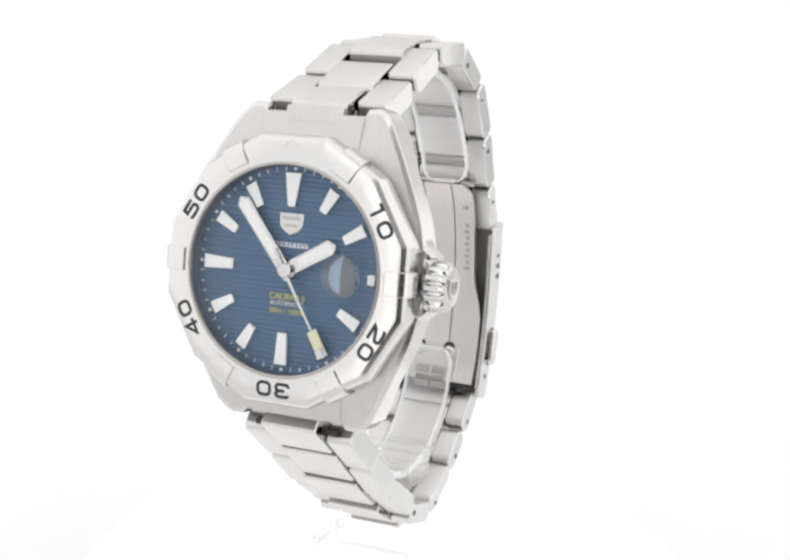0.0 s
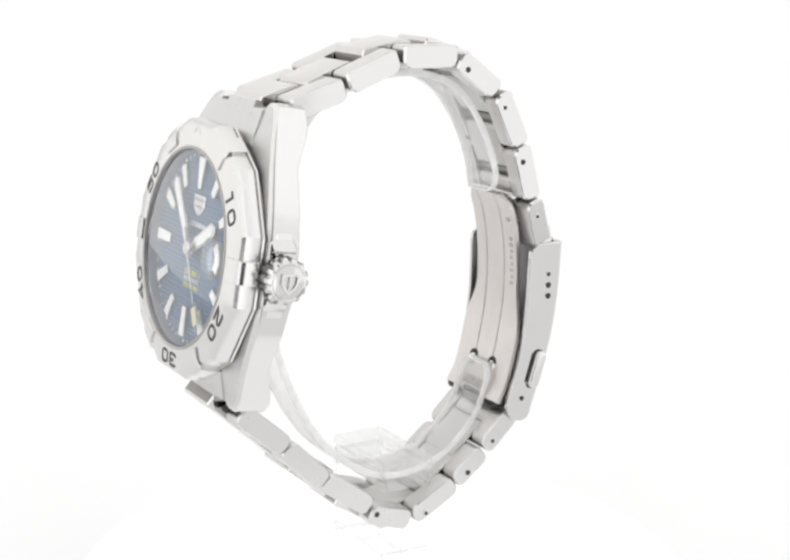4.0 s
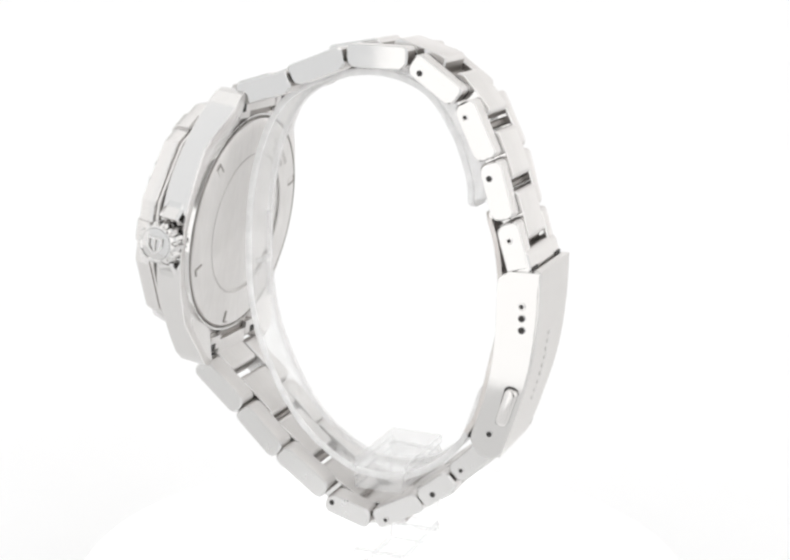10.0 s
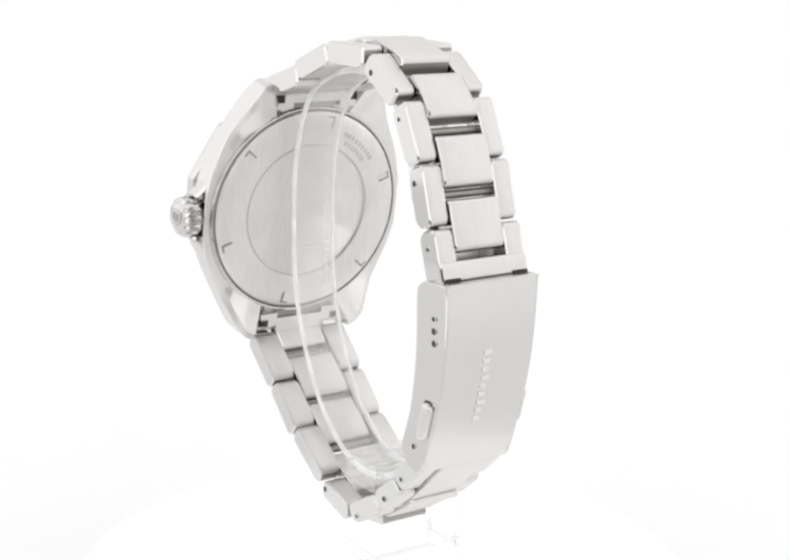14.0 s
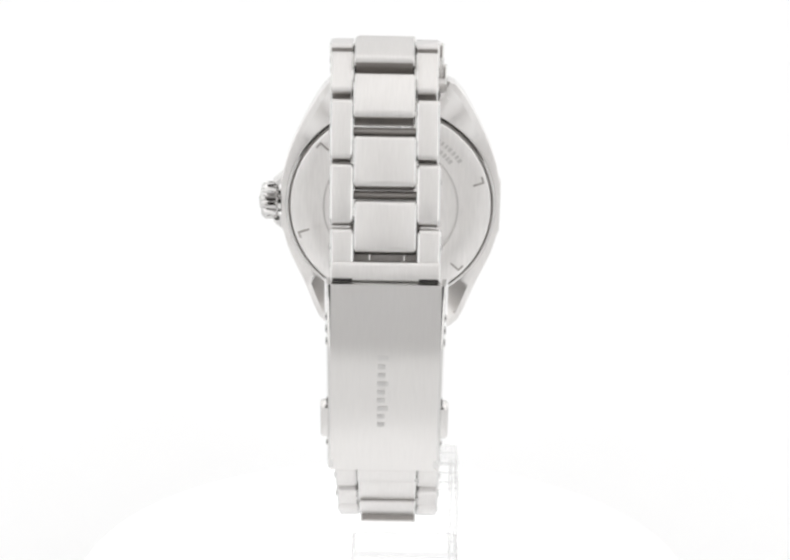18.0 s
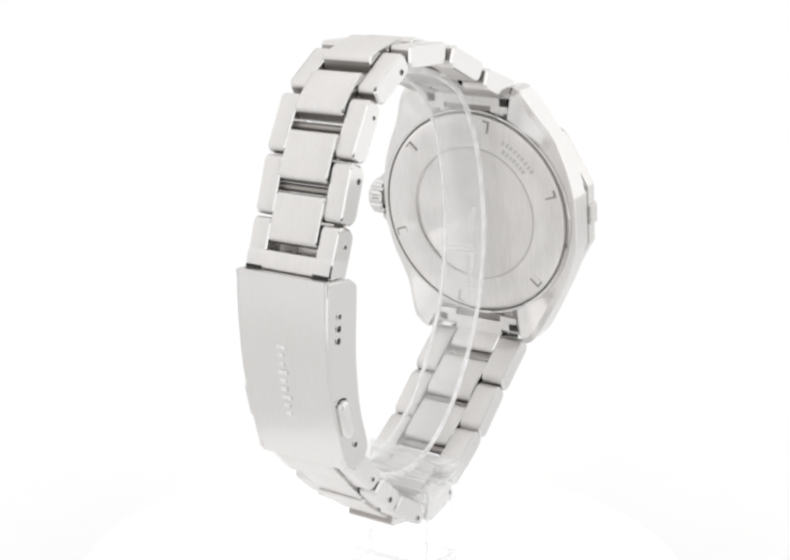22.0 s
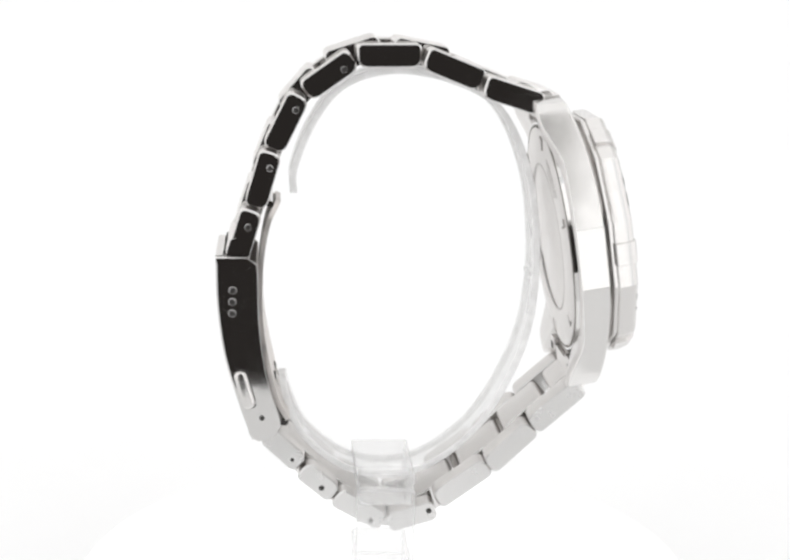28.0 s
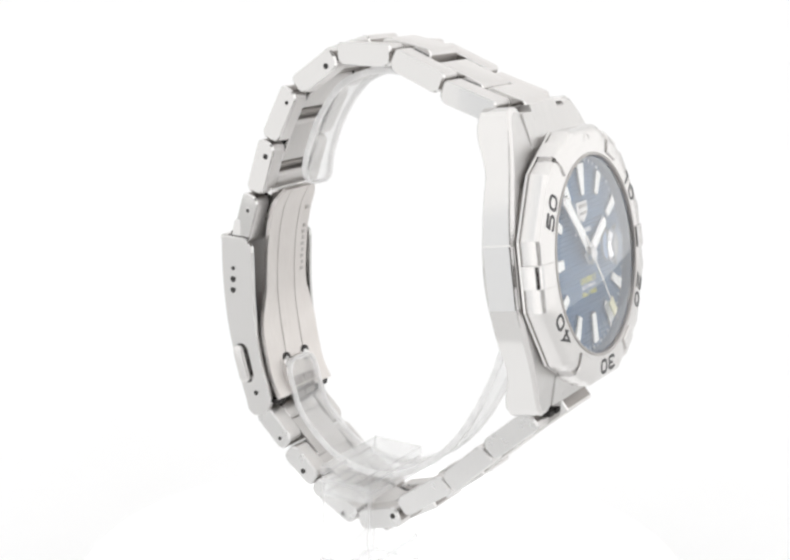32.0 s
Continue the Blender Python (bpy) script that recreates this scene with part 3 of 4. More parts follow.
def build_dial():
    bm = bmesh.new()
    lathe(bm, [(0.2, -9), (62.2, -9), (62.4, -10.5)], 96, None, 0, (True, False))
    dial = part("dial", to_case(bm), DIAL, WATCH, "deep blue dial with fine horizontal lines")
    # ridges across the dial
    y = -60.0
    bm = bmesh.new()
    while y < 60.5:
        w = math.sqrt(max(0, 60.8 ** 2 - y * y))
        loft(bm, [[(-w, y - 0.8, -9.02), (-w, y, -8.45), (-w, y + 0.8, -9.02)], [(w, y - 0.8, -9.02), (w, y, -8.45), (w, y + 0.8, -9.02)]], False)
        y += 2.9
    part("dial_lines", to_case(bm), DIAL, dial, "fine raised horizontal lines", 0)
    for h in range(12):
        t = radians(30 * h)
        if h == 3:
            ol, r0 = [(-3.6, 0), (3.6, 0), (4, 5), (-4, 5)], 53.5
        elif h in (0, 6, 9):
            ol, r0 = ([(-2.6, 0), (2.6, 0), (6, 21.5), (-6, 21.5)] if h == 0 else [(-3.4, 0), (3.4, 0), (4.7, 20.5), (-4.7, 20.5)]), 37.5
        else:
            ol, r0 = [(-3, 0), (3, 0), (4.4, 16), (-4.4, 16)], 41.5
        bm = bmesh.new()
        plate(bm, bar(ol, t, r0), -9, -6.6, 0.7)
        mk = part("hour_marker", to_case(bm), POLISHED, dial, "applied hour marker with white luminous fill")
        bm = bmesh.new()
        c = Vector((sum(p[0] for p in ol) / 4, sum(p[1] for p in ol) / 4))
        fill = [tuple(c + Vector(((p[0] - c.x) * 0.8, (p[1] - c.y) * 0.92))) for p in ol]
        plate(bm, bar(fill, t, r0), -7, -6.3, 0.1)
        part("luminous_fill", to_case(bm), LUME, mk)
        bm = bmesh.new()
        cylinder(bm, (60.6 * math.sin(t), 60.6 * math.cos(t), -9), (60.6 * math.sin(t), 60.6 * math.cos(t), -8.4), 1.1, 10)
        part("hour_dot", to_case(bm), LUME, dial)
    bm = bmesh.new()
    for k in range(60):
        if k % 5:
            t = radians(6 * k)
            plate(bm, bar([(-0.38, 0), (0.38, 0), (0.38, 2.4), (-0.38, 2.4)], t, 59.2), -9, -8.6, 0.05)
    part("minute_track", to_case(bm), WHITE_INK, dial, "fine white minute track", 0)
    # emblem below twelve
    bm = bmesh.new()
    plate(bm, [(-8, 34.5), (8, 34.5), (8, 27), (5.5, 23.5), (0, 20.5), (-5.5, 23.5), (-8, 27)], -9, -7.6, 0.6)
    em = part("emblem", to_case(bm), POLISHED, dial, "small applied shield emblem")
    for w, yy, h in ((6.0, 31.2, 1.2), (4.6, 26.6, 1.0)):
        bm = bmesh.new()
        plate(bm, [(-w, yy - h), (w, yy - h), (w, yy + h), (-w, yy + h)], -7.7, -7.3, 0.1)
        part("emblem_stripe", to_case(bm), ENGRAVED, em)
    x = -12.5
    for w in (2.2, 2.0, 2.2, 2.4, 1.8, 2.4, 2.0, 2.2, 1.8):
        bm = bmesh.new()
        plate(bm, [(x, 13.6), (x + w, 13.6), (x + w, 16.4), (x, 16.4)], -9, -8.6, 0.1)
        part("name_bar", to_case(bm), WHITE_INK, dial)
        x += w + 0.7
    for word, size, b, mat in (("CALIBRE 5", 5.4, -16.4, YELLOW_INK), ("AUTOMATIC", 4.0, -20.6, WHITE_INK), ("300m / 1000ft", 4.2, -25.2, YELLOW_INK)):
        bm = lettering(word, size, 0.15)
        bmesh.ops.transform(bm, matrix=Matrix.Translation((0.5, b, -8.6)), verts=bm.verts)
        part("dial_print", to_case(bm), mat, dial, "", 0)
    # date window; the pale half disc paints the magnifier's reflection
    bm = bmesh.new()
    plate(bm, arc(37, 0, 10.6, 0, 337.5, 15), -9, -8.4, 0.3)
    win = part("date_window", to_case(bm), material("date_window_grey", (0.17, 0.18, 0.2), 0.4, 0, 0.05, (900, 900, 900)), dial)
    bm = bmesh.new()
    plate(bm, arc(38.5, 0, 10.2, 105, 255, 12), -8.6, -8.3, 0.1)
    part("lens_reflection_disc", to_case(bm), material("painted_lens_reflection", (0.4, 0.52, 0.72), 0.4, 0, 0.05, (900, 900, 900)), win)
    # pointers
    def hand(name, t, length, w, tail, n):
        t = radians(t)
        ol = [(-w, -tail), (w, -tail), (w * 1.15, length - 3.5), (0, length), (-w * 1.15, length - 3.5)]
        bm = bmesh.new()
        plate(bm, bar(ol, t, 0), n, n + 1.0, 0.5)
        h = part(name, to_case(bm), POLISHED, dial, "steel hand with white luminous fill")
        bm = bmesh.new()
        plate(bm, bar([(-w * 0.62, 9), (w * 0.62, 9), (w * 0.75, length - 4.5), (0, length - 2.2), (-w * 0.75, length - 4.5)], t, 0), n + 0.8, n + 1.25, 0.1)
        part("luminous_fill", to_case(bm), LUME, h)
    hand("hour_hand", 60, 37, 4.2, 5, -6.6)
    hand("minute_hand", -39.4, 54, 3.9, 6, -5.0)
    bm = bmesh.new()
    plate(bm, bar([(-1.2, -14), (1.2, -14), (0.5, 58), (-0.5, 58)], radians(148), 0), -3.6, -2.9, 0.2)
    sec = part("second_hand", to_case(bm), POLISHED, dial)
    bm = bmesh.new()
    plate(bm, bar([(-3.3, 40), (3.3, 40), (3.3, 52), (-3.3, 52)], radians(148), 0), -3.6, -2.7, 0.3)
    part("second_hand_plate", to_case(bm), material("pale_yellow_lume", (0.74, 0.72, 0.5), 0.5, 0, 0.05, (900, 900, 900)), sec)
    bm = bmesh.new()
    cylinder(bm, (0, 0, -9), (0, 0, -2), 4.6, 24, 0, None, 0.6)
    part("hand_pinion", to_case(bm), POLISHED, dial)
    dial.location = CASE.to_3x3() @ Vector((0, 0, 1.8 * U))


build_dial()


def build_crystal():
    bm = bmesh.new()
    top = [(r, 3.4 - 2.6 * (r / 65.0) ** 2) for r in (0.2, 12, 24, 36, 46, 55, 61)]
    lathe(bm, top + [(63.2, 0.4), (63.4, -1.2), (61, -1.6)] + [(r, n - 3.4) for r, n in top[-2::-1]], 96, None, 0, (True, True))
    for f in bm.faces:
        c = f.calc_center_median()
        r = math.hypot(c.x, c.y)
        f.material_index = 0 if c.z > 1.9 - 2.6 * (r / 65.0) ** 2 else 1
    cr = part("crystal", to_case(bm), [CRYSTAL, UNDERSIDE], WATCH, "clear domed crystal", 0.9)
    cr.visible_shadow = False
    bm = bmesh.new()
    lens = [(r, -1.6 - 3.8 * (1 - (r / 13.0) ** 2)) for r in (0.2, 4, 8, 11, 13)]
    lathe(bm, lens + [(13, -1.2), (0.2, -0.8)], 32, None, 0, (True, True))
    bmesh.ops.transform(bm, matrix=Matrix.Translation((37, 0, 0)), verts=bm.verts)
    mg = part("date_magnifier", to_case(bm), LENS, cr, "round date magnifier")
    mg.visible_shadow = False


build_crystal()


# ---- bracelet ----
def middle(y, z):
    """The bracelet hangs a little askew: its middle's x at a place of the loop."""
    k = min(1.0, max(0.0, (100 - y) / 100))
    return (-2.2 - 0.022 * z) * k


TOP = [((92.9, 115.0), (59.5, 125.3)), ((54.0, 129.8), (20.8, 142.8)), ((14.0, 144.8), (-23.3, 144.2)), ((-29.8, 141.1), (-57.2, 121.4)),
       ((-63.8, 116.1), (-79.2, 84.5)), ((-81.8, 79.0), (-91.4, 46.5)), ((-94.5, 40.5), (-102.3, 14.6))]
LOW = [((-84, -112), (-62, -133)), ((-60, -137), (-38.5, -155)), ((-37, -157), (-5, -175)), ((0, -176), (31, -167)),
       ((33, -160), (67, -135.5)), ((68.6, -135), (96.8, -108)), ((98, -106), (129, -78.5))]
HOLES = {"T3": (-34, 135.3), "T4": (-65, 108.9), "T5": (-82, 70.8), "T6": (-96.5, 31.6), "L0": (-67.3, -129.2), "L1": (-47.3, -149.7), "L2": (-13.2, -174), "L3": (27, -167)}


def pin_hole(parent, y, z, x, s, r=2.3, empty=False):
    bm = bmesh.new()
    cylinder(bm, (x - s * 2, y, z), (x + s * 0.45, y, z), r, 16, 0, None, 0.3)
    part("pin", bm, POLISHED, parent)
    # dark disc on the pin's end, the hole's shade put into its colour
    bm = bmesh.new()
    cylinder(bm, (x, y, z), (x + s * 0.6, y, z), r * (0.84 if empty else 0.6), 16)
    part("pin_hole", bm, RECESS_SHADE, parent)


def build_bracelet():
    half_mid, thick = 19.2, 7.4
    # the bracelet narrows from the lugs towards the clasp
    half_out = {"T": (40.2, 38.6, 36.4, 34.6, 34.4, 34.4, 34.4), "L": (34.4, 34.4, 34.6, 35.3, 36.3, 37.3, 38.2)}
    for key, chain in (("T", TOP), ("L", LOW)):
        for i, (p, q) in enumerate(chain):
            mid = ((p[0] + q[0]) / 2, (p[1] + q[1]) / 2)
            d = Vector((q[0] - p[0], q[1] - p[1]))
            nrm = Vector((-d.y, d.x)).normalized()
            far, near = (2.8 if i < 3 else 3.8, 6.0) if key == "T" else (4.4, 6.0)
            if nrm.dot(Vector(mid)) < 0:
                far, near = near, far
            ends_r = (far, far, near, near)
            if key == "T" and i == 6:
                ends_r = (1.5, far, near, 1.5)
            prof = placed(rounded(d.length / 2 + (2.4 if key == "T" else 0.9), thick, ends_r), mid, d)
            cx = middle(*mid)
            for s in (1, -1):
                ho = half_out[key][i]
                x0, x1 = sorted((cx + s * (half_mid + 0.5), cx + s * ho))
                bm = bmesh.new()
                nrm = Vector((-d.y, d.x)).normalized()
                out = nrm if nrm.dot(Vector(mid)) > 0 else -nrm
                # the flanks taper a little towards the back of the loop, the lower ones downwards
                lean = (-s * (0.07 if i == 6 else 0.027), Vector((-1, 0))) if key == "T" else (-s * 0.08, out)
                prism(bm, prof, x0, x1, 1.3, 1, lean, d, out)
                pl = part("side_link", bm, [BRUSHED, POLISHED if key == "T" else FLANK, SHADE_STEEL], WATCH, "steel side link with a polished flank", 0.5)
                hole = HOLES.get(key + str(i))
                if hole:
                    pin_hole(pl, *hole, cx + s * ho, s, 2.3, (key + str(i)) in ("T3", "T5", "L1", "L3"))
        joints = []
        for (p, q), (p2, q2) in zip(chain, chain[1:]):
            joints.append((((q[0] + p2[0]) / 2, (q[1] + p2[1]) / 2), Vector((q2[0] - p[0], q2[1] - p[1])), 18.8 if key == "T" and len(joints) < 3 else 16.6 if key == "T" else 15.8))
        if key == "T":
            p, q = chain[0]
            joints.insert(0, ((p[0] - 1, p[1] + 1.5), Vector((q[0] - p[0], q[1] - p[1])), 14.5))
            p, q = chain[6]
            joints.append(((q[0] - 0.6, q[1] + 2), Vector((q[0] - p[0], q[1] - p[1])), 7.5))
        else:
            p, q = chain[0]
            joints.insert(0, ((p[0] + 4, p[1] - 5), Vector((q[0] - p[0], q[1] - p[1])), 9))
            p, q = chain[6]
            joints.append(((q[0] - 1, q[1] - 1), Vector((q[0] - p[0], q[1] - p[1])), 14))
        for k, (mid, d, hl) in enumerate(joints):
            # the middle pieces stand a little proud on the outside
            nrm = Vector((-d.y, d.x)).normalized()
            out = nrm if nrm.dot(Vector(mid)) > 0 else -nrm
            c = Vector(mid) + out * 0.9
            edge = 3.8 if key == "T" else 1.6
            far, near = (edge, 4.0) if out.dot(nrm) > 0 else (4.0, edge)
            prof = placed(rounded(hl if key == "T" else hl * 1.17, thick + 0.3, (far, far, near, near)), c, d)
            cx = middle(*mid)
            bm = bmesh.new()
            last = key == "T" and k == 7
            hw = 33.8 if last else half_mid
            prism(bm, [tuple(Vector(p) - out * 1.0) for p in prof] if last else prof, cx - hw, cx + hw, 0.9, 1, None, d, out)
            part("centre_link", bm, [BRUSHED, POLISHED, SHADE_STEEL], WATCH, "brushed steel centre link", 0.5)
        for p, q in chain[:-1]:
            # the screw bar that shows in the gaps, darkened for their shade
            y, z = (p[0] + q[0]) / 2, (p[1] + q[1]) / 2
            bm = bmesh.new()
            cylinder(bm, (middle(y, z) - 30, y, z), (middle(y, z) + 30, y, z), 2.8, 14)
            part("link_bar", bm, SHADE_STEEL, WATCH)


build_bracelet()


def link_slots():
    # dark slabs that paint slot shade beside the last link's tongue
    for s in (-1, 1):
        bm = bmesh.new()
        x0, x1 = sorted((-2.4 + s * 20.5, -2.4 + s * 32.5))
        prism(bm, [(-112.4, 13.2), (-106, 13.2), (-106, 15.2), (-112.4, 15.2)], x0, x1, 0.2)
        part("link_slot_shade", bm, [RECESS_SHADE, RECESS_SHADE], WATCH)
        # dark block, painted shade between the lower lugs and the first link
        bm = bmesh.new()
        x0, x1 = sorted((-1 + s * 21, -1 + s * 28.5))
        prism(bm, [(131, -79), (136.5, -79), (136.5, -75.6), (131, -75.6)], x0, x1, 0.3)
        part("lug_gap_shade", bm, [RECESS_SHADE, RECESS_SHADE], WATCH)


link_slots()


def strip(bm, line, x0, x1, half, bevel=0.8, cap=1):
    """A curved plate: a line of (y, z) points, thickness 2 * half, extruded from x0 to x1."""
    left, right = [], []
    for i, p in enumerate(line):
        d = (line[min(i + 1, len(line) - 1)] - line[max(i - 1, 0)]).normalized()
        nrm = Vector((-d.y, d.x))
        left.append(p + nrm * half)
        right.append(p - nrm * half)
    rings = []
    ends = [(x0(p) if callable(x0) else x0, x1(p) if callable(x1) else x1) for p in line]
    for side, dx, s in ((0, 0, bevel), (0, bevel, 0), (1, -bevel, 0), (1, 0, bevel)):
        k = 1 - s / half / 1.0 if half > bevel else 0.4
        k = 1 if s == 0 else k
        row = []
        for l, r in zip(left, right):
            m = (l + r) / 2
            row.append((m + (l - m) * k, m + (r - m) * k))
        xs = [e[side] + dx for e in ends]
        rings.append([(x, *a) for x, (a, b) in zip(xs, row)] + [(x, *b) for x, (a, b) in zip(xs[::-1], row[::-1])])
    n = len(rings[0])
    vs = [[bm.verts.new(p) for p in r] for r in rings]
    for k, (a, b) in enumerate(zip(vs, vs[1:])):
        for i in range(n):
            bm.faces.new((a[i], a[(i + 1) % n], b[(i + 1) % n], b[i])).material_index = 0 if k == 1 else cap
    m = n // 2
    for row in (vs[0], vs[-1]):
        for i in range(m - 1):
            bm.faces.new((row[i], row[i + 1], row[n - 2 - i], row[n - 1 - i])).material_index = cap


def build_clasp():
    outer = spline([(-118.3, 12.5), (-117.6, -20), (-113.2, -55), (-103.5, -90), (-95.0, -115)])
    line = [p + Vector((2.6, 0.4)) for p in outer]
    cl, cr = -39.6, 35.9
    bm = bmesh.new()
    strip(bm, line, cl + 3.6, cr - 3.6, 2.4, 0.15)
    cover = part("clasp_cover", bm, [CLASP, POLISHED], WATCH, "curved brushed steel folding clasp cover", 0.5)
    def leaning(x, s, y, z):
        # the side walls draw in a little towards the outside
        return x - s * 0.09 * (-0.96 * y - 0.25 * z - 98)
    for s, x in ((-1, cl), (1, cr)):
        bm = bmesh.new()
        inner = spline([(-97.5, 12.2), (-92, 8.5), (-90.3, 2), (-89.2, -37), (-84.0, -73), (-75.5, -100), (-76.5, -108), (-82, -114.5), (-90, -116.4)])
        back = [p for p in outer if p.y > -108] + [Vector((-96.6, -112.0)), Vector((-94.4, -114.8))]
        ol = [(p.x + 0.25, p.y) for p in back] + [(p.x, p.y) for p in inner[::-1]]
        # the outer rim is rolled over in a soft round
        steps = [(0, 1.2), (0.25, 0.6), (0.6, 0.2), (1.2, 0), (3.4, 0)]
        if s > 0:
            steps = steps[::-1]
        vs = []
        for dx, k in steps:
            row = []
            for j, p in enumerate(ol):
                q = Vector(p)
                e = (Vector(ol[(j + 1) % len(ol)]) - Vector(ol[j - 1])).normalized()
                q += Vector((-e.y, e.x)) * (k if j < len(back) else k * 0.35)
                row.append(bm.verts.new((leaning(x - s * dx, s, *p), *q)))
            vs.append(row)
        n = len(ol)
        for k, (a, b) in enumerate(zip(vs, vs[1:])):
            for i in range(n):
                bm.faces.new((a[i], a[(i + 1) % n], b[(i + 1) % n], b[i])).material_index = 0
        # flat faces with edges of their own
        for row in (vs[0][::-1], vs[-1]):
            bmesh.ops.triangulate(bm, faces=[bm.faces.new([bm.verts.new(v.co) for v in row])])
        wall = part("clasp_side", bm, POLISHED, cover, "polished clasp side wall", 0.5)
        for y, z in ((-106.8, -10.2), (-107.1, -18.1), (-107.3, -26.0), (-87.8, -99.0)):
            pin_hole(wall, y, z, leaning(x, s, y, z), s, 2.6 if z > -50 else 2.2, z < -15)
        # push button on a dark slab that paints its slot's shade
        d = Vector((8, -27))
        bm = bmesh.new()
        xs = leaning(x, s, -99, -78.5)
        xb0, xb1 = sorted((xs - s * 1, xs + s * 0.35))
        prism(bm, placed(rounded(14.4, 4.9, 4.6, 6), (-98.3, -78.6), d), xb0, xb1, 0.15)
        part("button_slot_shade", bm, [RECESS_SHADE, RECESS_SHADE], wall)
        bm = bmesh.new()
        # domed oval: each ring smaller than the one under it
        loft(bm, [[(xs + s * h, *p) for p in placed(rounded(13.6 - k, 4.4 - k, 4.2, 6), (-99.3, -78.9), d)][::s]
                  for h, k in ((-1, 0), (2.4, 0), (3.3, 0.35), (3.9, 1.0), (4.2, 1.9))], True, (True, True))
        part("push_button", bm, SATIN, wall, "rounded steel clasp push button")
    # name engraved on the cover, as plain bars
    for k in range(9):
        z = -34 - 5.8 * k
        i = min(range(len(outer)), key=lambda j: abs(outer[j].y - z))
        y = outer[i].x
        bm = bmesh.new()
        prism(bm, [(y - 0.08, z - 1.4), (y - 0.08, z + 1.4), (y + 1, z + 1.4), (y + 1, z - 1.4)], -6.5, -1.5 if k % 3 else 0.5, 0.05)
        part("name_bar", bm, [MARK, MARK], cover)
    # folding blades inside: two side blades that flare near the hinge, and the middle one between them
    way = spline([(-76.6, 46.6), (-84, 30), (-88.5, 0), (-88, -38), (-79, -84), (-70.4, -101.8)])

    def half_width(p, wide):
        k = min(1, max(0, (-22 - p.y) / 34))
        top = max(0, (p.y - 34) / 12)
        return wide + (33 - wide) * k * k * (3 - 2 * k) - 7 * top * top
    for s in (-1, 1):
        lo, hi = (lambda p: -1.8 - half_width(p, 26)), -13.0
        if s > 0:
            lo, hi = 9.4, (lambda p: -1.8 + half_width(p, 23.5))
        bm = bmesh.new()
        strip(bm, way, lo, hi, 1.8, 0.35)
        blade = part("side_blade", bm, [INNER, INNER], cover, "long brushed folding blade", 0.5)
        if s < 0:
            # unreadable engraving, as plain bars
            for k in range(11):
                z = 28 - 4.6 * k
                p = min(way, key=lambda q: abs(q.y - z))
                bm = bmesh.new()
                prism(bm, [(p.x, z - 1.3), (p.x + 2.0, z - 1.3), (p.x + 2.0, z + 1.3), (p.x, z + 1.3)], -24, -21 if k % 2 else -20, 0.1, 0)
                part("engraving", bm, ENGRAVED, blade)
    bm = bmesh.new()
    strip(bm, [p for p in way if p.y > -79], -12.3, 8.7, 1.8, 0.35)
    part("middle_blade", bm, [INNER, INNER], cover, "second brushed folding blade", 0.5)
    # the blades meet in a block with two eyes, each under a notch's painted shade
    block = [p for p in way if -101 < p.y < -76]
    bm = bmesh.new()
    strip(bm, block, -21.5, 17.9, 2.3, 0.5)
    part("hinge_block", bm, [INNER, INNER], cover, "", 0.5)
    top, inward = block[0], Vector((0, 0.98, 0.19))
    for x in (-13.6, 10.0):
        c = Vector((x, top.x, top.y))
        bm = bmesh.new()
        cylinder(bm, c - inward, c + inward * 2.5, 4.2, 18)
        part("hinge_notch_shade", bm, RECESS_SHADE, cover)
        bm = bmesh.new()
        low = c - Vector((0, -0.6, 3.0))
        cylinder(bm, low - inward, low + inward * 3.2, 4.4, 18, 0, None, 0.8)
        part("hinge_eye", bm, POLISHED, cover)
    # darkened slabs paint the shade of open pockets in the block and of the gap under it, each split by a tongue
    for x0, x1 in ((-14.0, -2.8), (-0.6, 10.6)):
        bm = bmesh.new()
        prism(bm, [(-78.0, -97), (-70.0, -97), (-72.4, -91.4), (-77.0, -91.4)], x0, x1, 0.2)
        part("hinge_pocket_shade", bm, [SHADE_STEEL, SHADE_STEEL], cover)
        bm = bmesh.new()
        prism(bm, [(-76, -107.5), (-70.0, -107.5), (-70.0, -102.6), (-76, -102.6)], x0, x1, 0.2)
        part("hinge_gap_shade", bm, [SHADE_STEEL, SHADE_STEEL], cover)
    # dark slabs for the shade between the side blades' ends and the first link
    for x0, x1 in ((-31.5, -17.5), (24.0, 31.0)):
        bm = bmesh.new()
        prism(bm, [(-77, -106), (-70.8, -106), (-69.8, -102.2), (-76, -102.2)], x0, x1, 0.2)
        part("blade_gap_shade", bm, [RECESS_SHADE, RECESS_SHADE], cover)
    bm = bmesh.new()
    cylinder(bm, (-29, -82, 46), (26, -82, 46), 2.4, 14)
    part("hinge_pin", bm, POLISHED, cover)
    bm = bmesh.new()
    cylinder(bm, (-32, -76, -101), (29, -76, -101), 2.6, 14)
    part("hinge_pin", bm, SHADE_STEEL, cover)
    bm = bmesh.new()
    cylinder(bm, (-34, -108, 12), (31, -108, 12), 3.0, 14)
    part("spring_bar", bm, POLISHED, cover)


build_clasp()


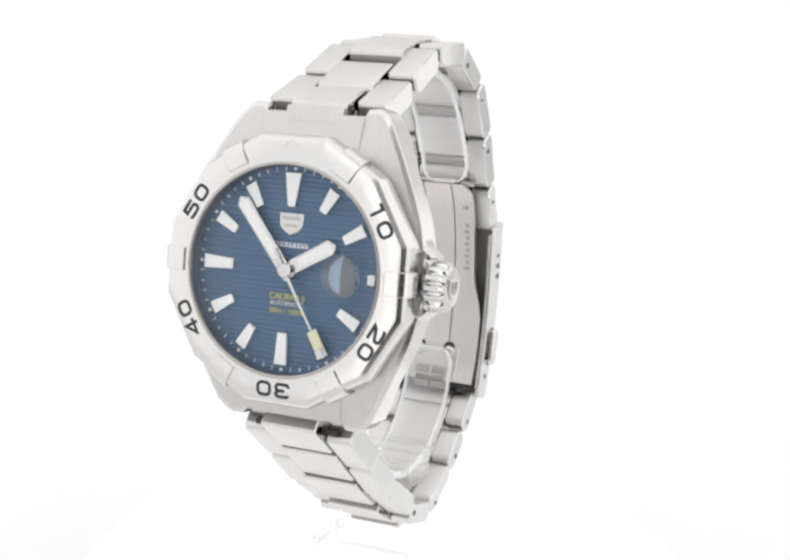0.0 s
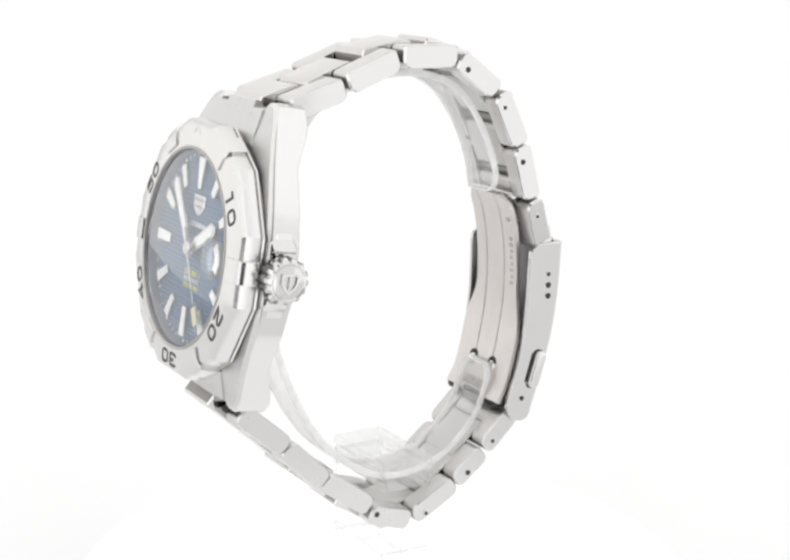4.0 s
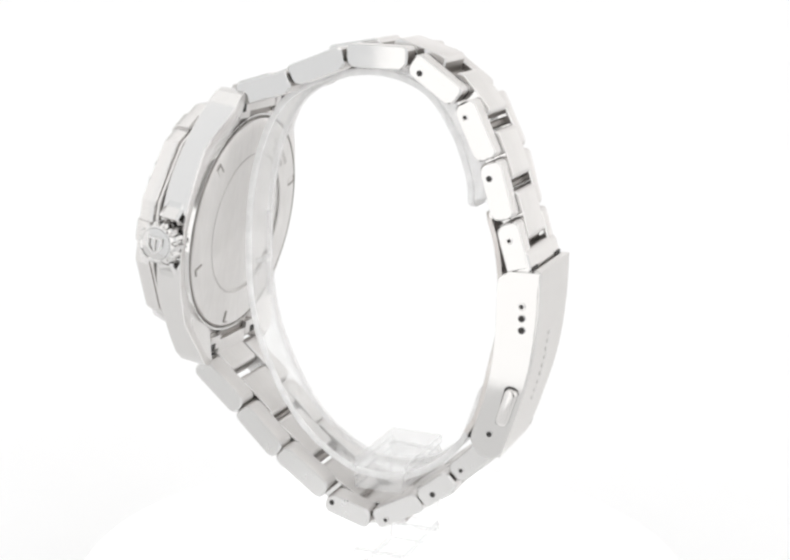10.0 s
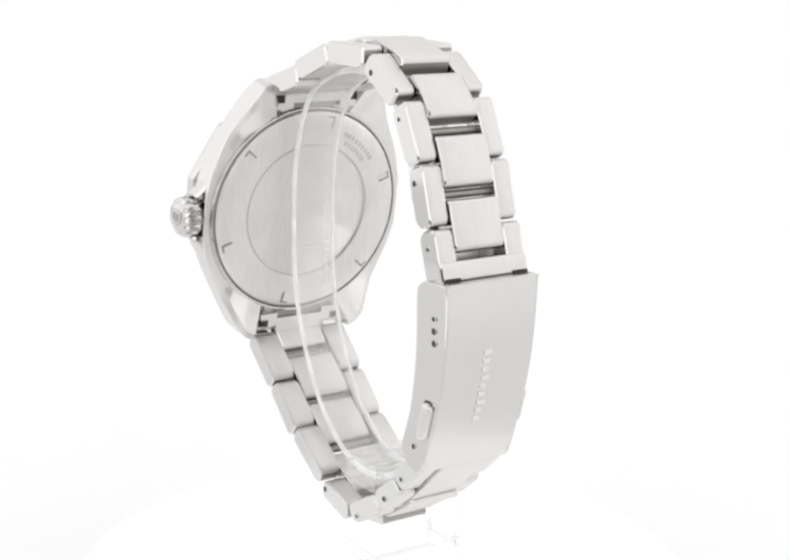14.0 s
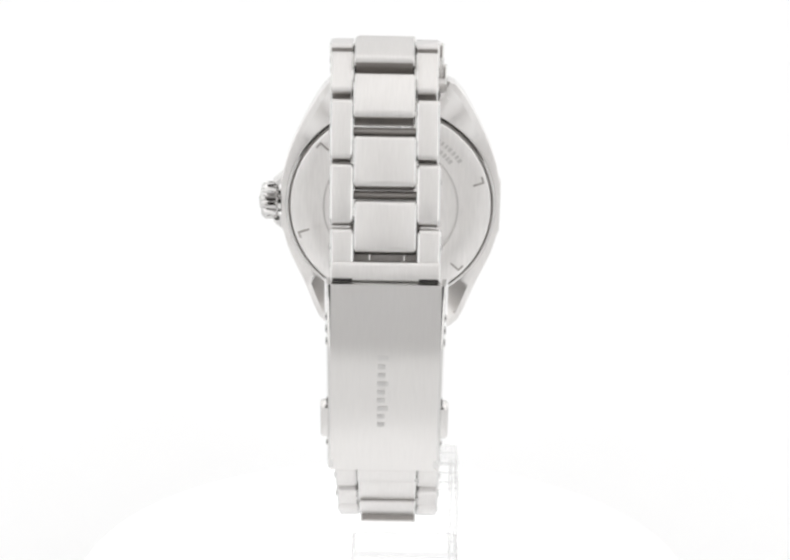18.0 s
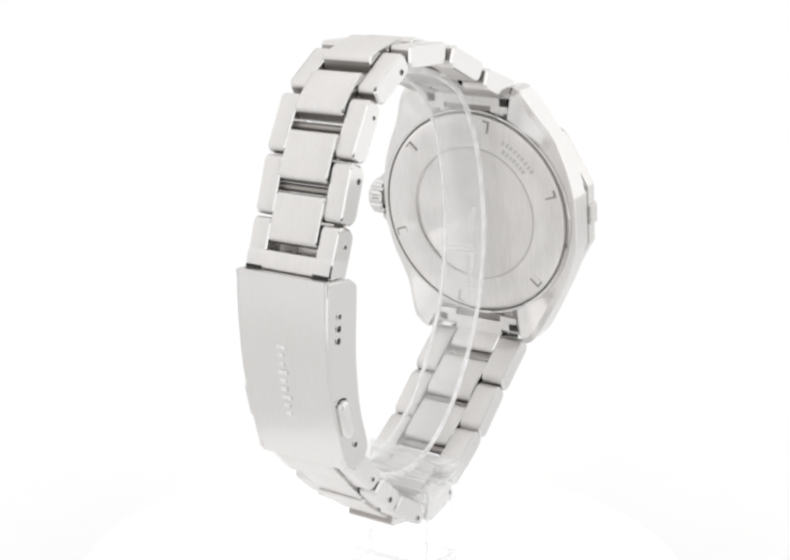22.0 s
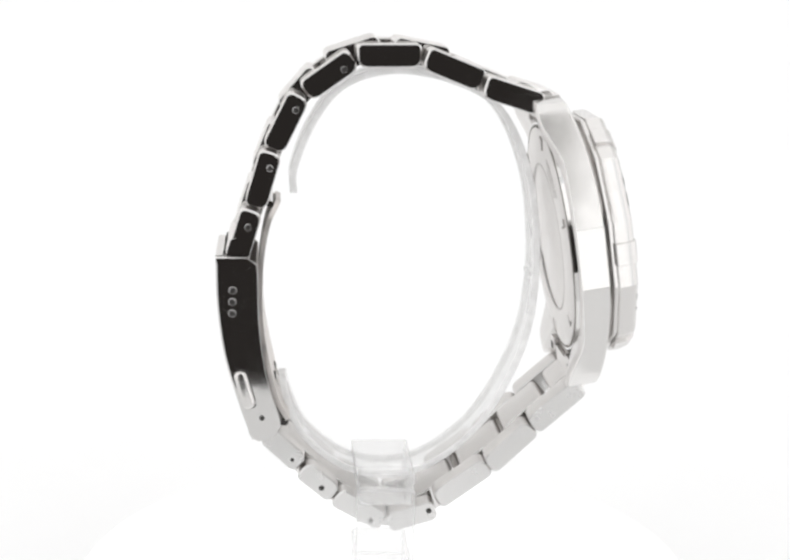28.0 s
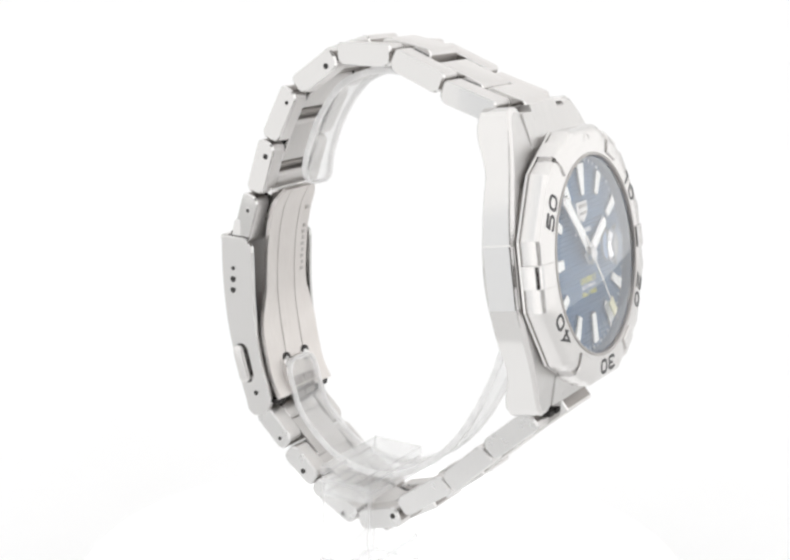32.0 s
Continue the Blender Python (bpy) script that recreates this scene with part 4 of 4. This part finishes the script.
# ---- the clear stand ----
def build_stand():
    stand = tagged(root("display_stand"), "clear acrylic watch stand with an open ring", "stand")
    ring = spline([(-66, 49), (-66, 66), (-54, 97), (-33, 123), (0, 133.2), (40, 127), (72, 108), (92, 66), (99.5, 12), (95.5, -42),
                   (79, -86), (57, -119), (28, -141), (0, -148), (-32, -141), (-60, -117), (-71, -91), (-74, -77.5)], 9)
    def askew(p):
        # the springy ring is twisted towards its upper end
        return -10.5 * min(1, math.atan2(p.y - 12, p.x) / 2.5) if p.y > 12 else 0.0
    def rounding(p):
        # both ends of the open ring are rounded
        d = min(math.dist(p, ring[0]), math.dist(p, ring[-1]))
        return 9 * (1 - math.sqrt(1 - (1 - min(1, d / 13)) ** 2))
    bm = bmesh.new()
    strip(bm, ring, lambda p: -17 + askew(p) + rounding(p), lambda p: 15 + askew(p) - rounding(p), 1.2, 0.4, 0)
    r = part("ring", bm, ACRYLIC, stand, "open clear acrylic ring", 0.6)
    parts = [r]
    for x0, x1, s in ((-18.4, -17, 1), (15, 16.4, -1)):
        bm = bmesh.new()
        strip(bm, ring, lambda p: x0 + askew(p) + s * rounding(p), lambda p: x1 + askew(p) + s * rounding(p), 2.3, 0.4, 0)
        parts.append(part("ring_rim", bm, ACRYLIC_RIM, r, "raised rim of the clear ring, caught light painted white", 0.6))
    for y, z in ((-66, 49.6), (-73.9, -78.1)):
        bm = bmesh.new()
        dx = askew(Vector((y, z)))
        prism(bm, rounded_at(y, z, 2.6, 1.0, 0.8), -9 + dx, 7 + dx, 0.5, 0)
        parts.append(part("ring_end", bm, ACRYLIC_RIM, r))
    # moulded tabs on the ring's front
    for x0, x1, z0, z1 in ((6.5, 9.5, -34, -9), (6.5, 9.5, -1, 28), (-10, 9.5, -7.0, -4.0)):
        bm = bmesh.new()
        prism(bm, [(95.2, z0), (97.4, z0), (97.4, z1), (95.2, z1)], x0, x1, 0.4, 0)
        parts.append(part("moulded_tab", bm, ACRYLIC_ARM, r))
    # the arm is stacked of three layers, with a groove along each joint
    side = []
    for k in range(3):
        top, w = -136.2 - 7.2 * k, 20 - k
        side += [(w - 0.8, top), (w, top - 0.8), (w, top - 5.8), (w - 0.8, top - 6.6)]
    bm = bmesh.new()
    prism(bm, [(-4 + a, z) for a, z in side] + [(-4 - a, z) for a, z in side[::-1]], -24, 50, 0.8, 0)
    for f in bm.faces:
        if min(e.calc_length() for e in f.edges) < 1.3 and f.calc_area() < 140:
            f.material_index = 1
    parts.append(part("arm", bm, [ACRYLIC_ARM, ACRYLIC_EDGE], stand, "clear stacked arm through the loop"))
    parts.append(part("upright", clear_block(-4, -179, 20, 33, 45, 51, 1.5), [ACRYLIC_FOOT, ACRYLIC_EDGE], stand))
    parts.append(part("foot", clear_block(-4, -214, 20, 10.6, -24, 52, 2.3), [ACRYLIC_FOOT, ACRYLIC_EDGE], stand))
    for p in parts:
        p.visible_shadow = False
    return stand


def clear_block(y, z, hs, ht, x0, x1, c):
    """A clear block with chamfered edges, which take the second material."""
    bm = bmesh.new()
    prism(bm, [(y + a, z + b) for a, b in rounded(hs, ht, c, 1)], x0, x1, c, 0)
    for f in bm.faces:
        if f.calc_area() < 3.2 * c * max(2 * hs, 2 * ht, x1 - x0) * 0.5 and min(e.calc_length() for e in f.edges) < c * 1.6:
            f.material_index = 1
    return bm


def rounded_at(y, z, hs, ht, r):
    return [(y + a, z + b) for a, b in rounded(hs, ht, r)]


STAND = build_stand()


def motions():
    rows = [(t, pose(0, 0, 0, 0, 0, a)) for t, a in TURN]
    walk(WATCH, rows)
    walk(STAND, rows)
    walk(TABLE, rows)


motions()
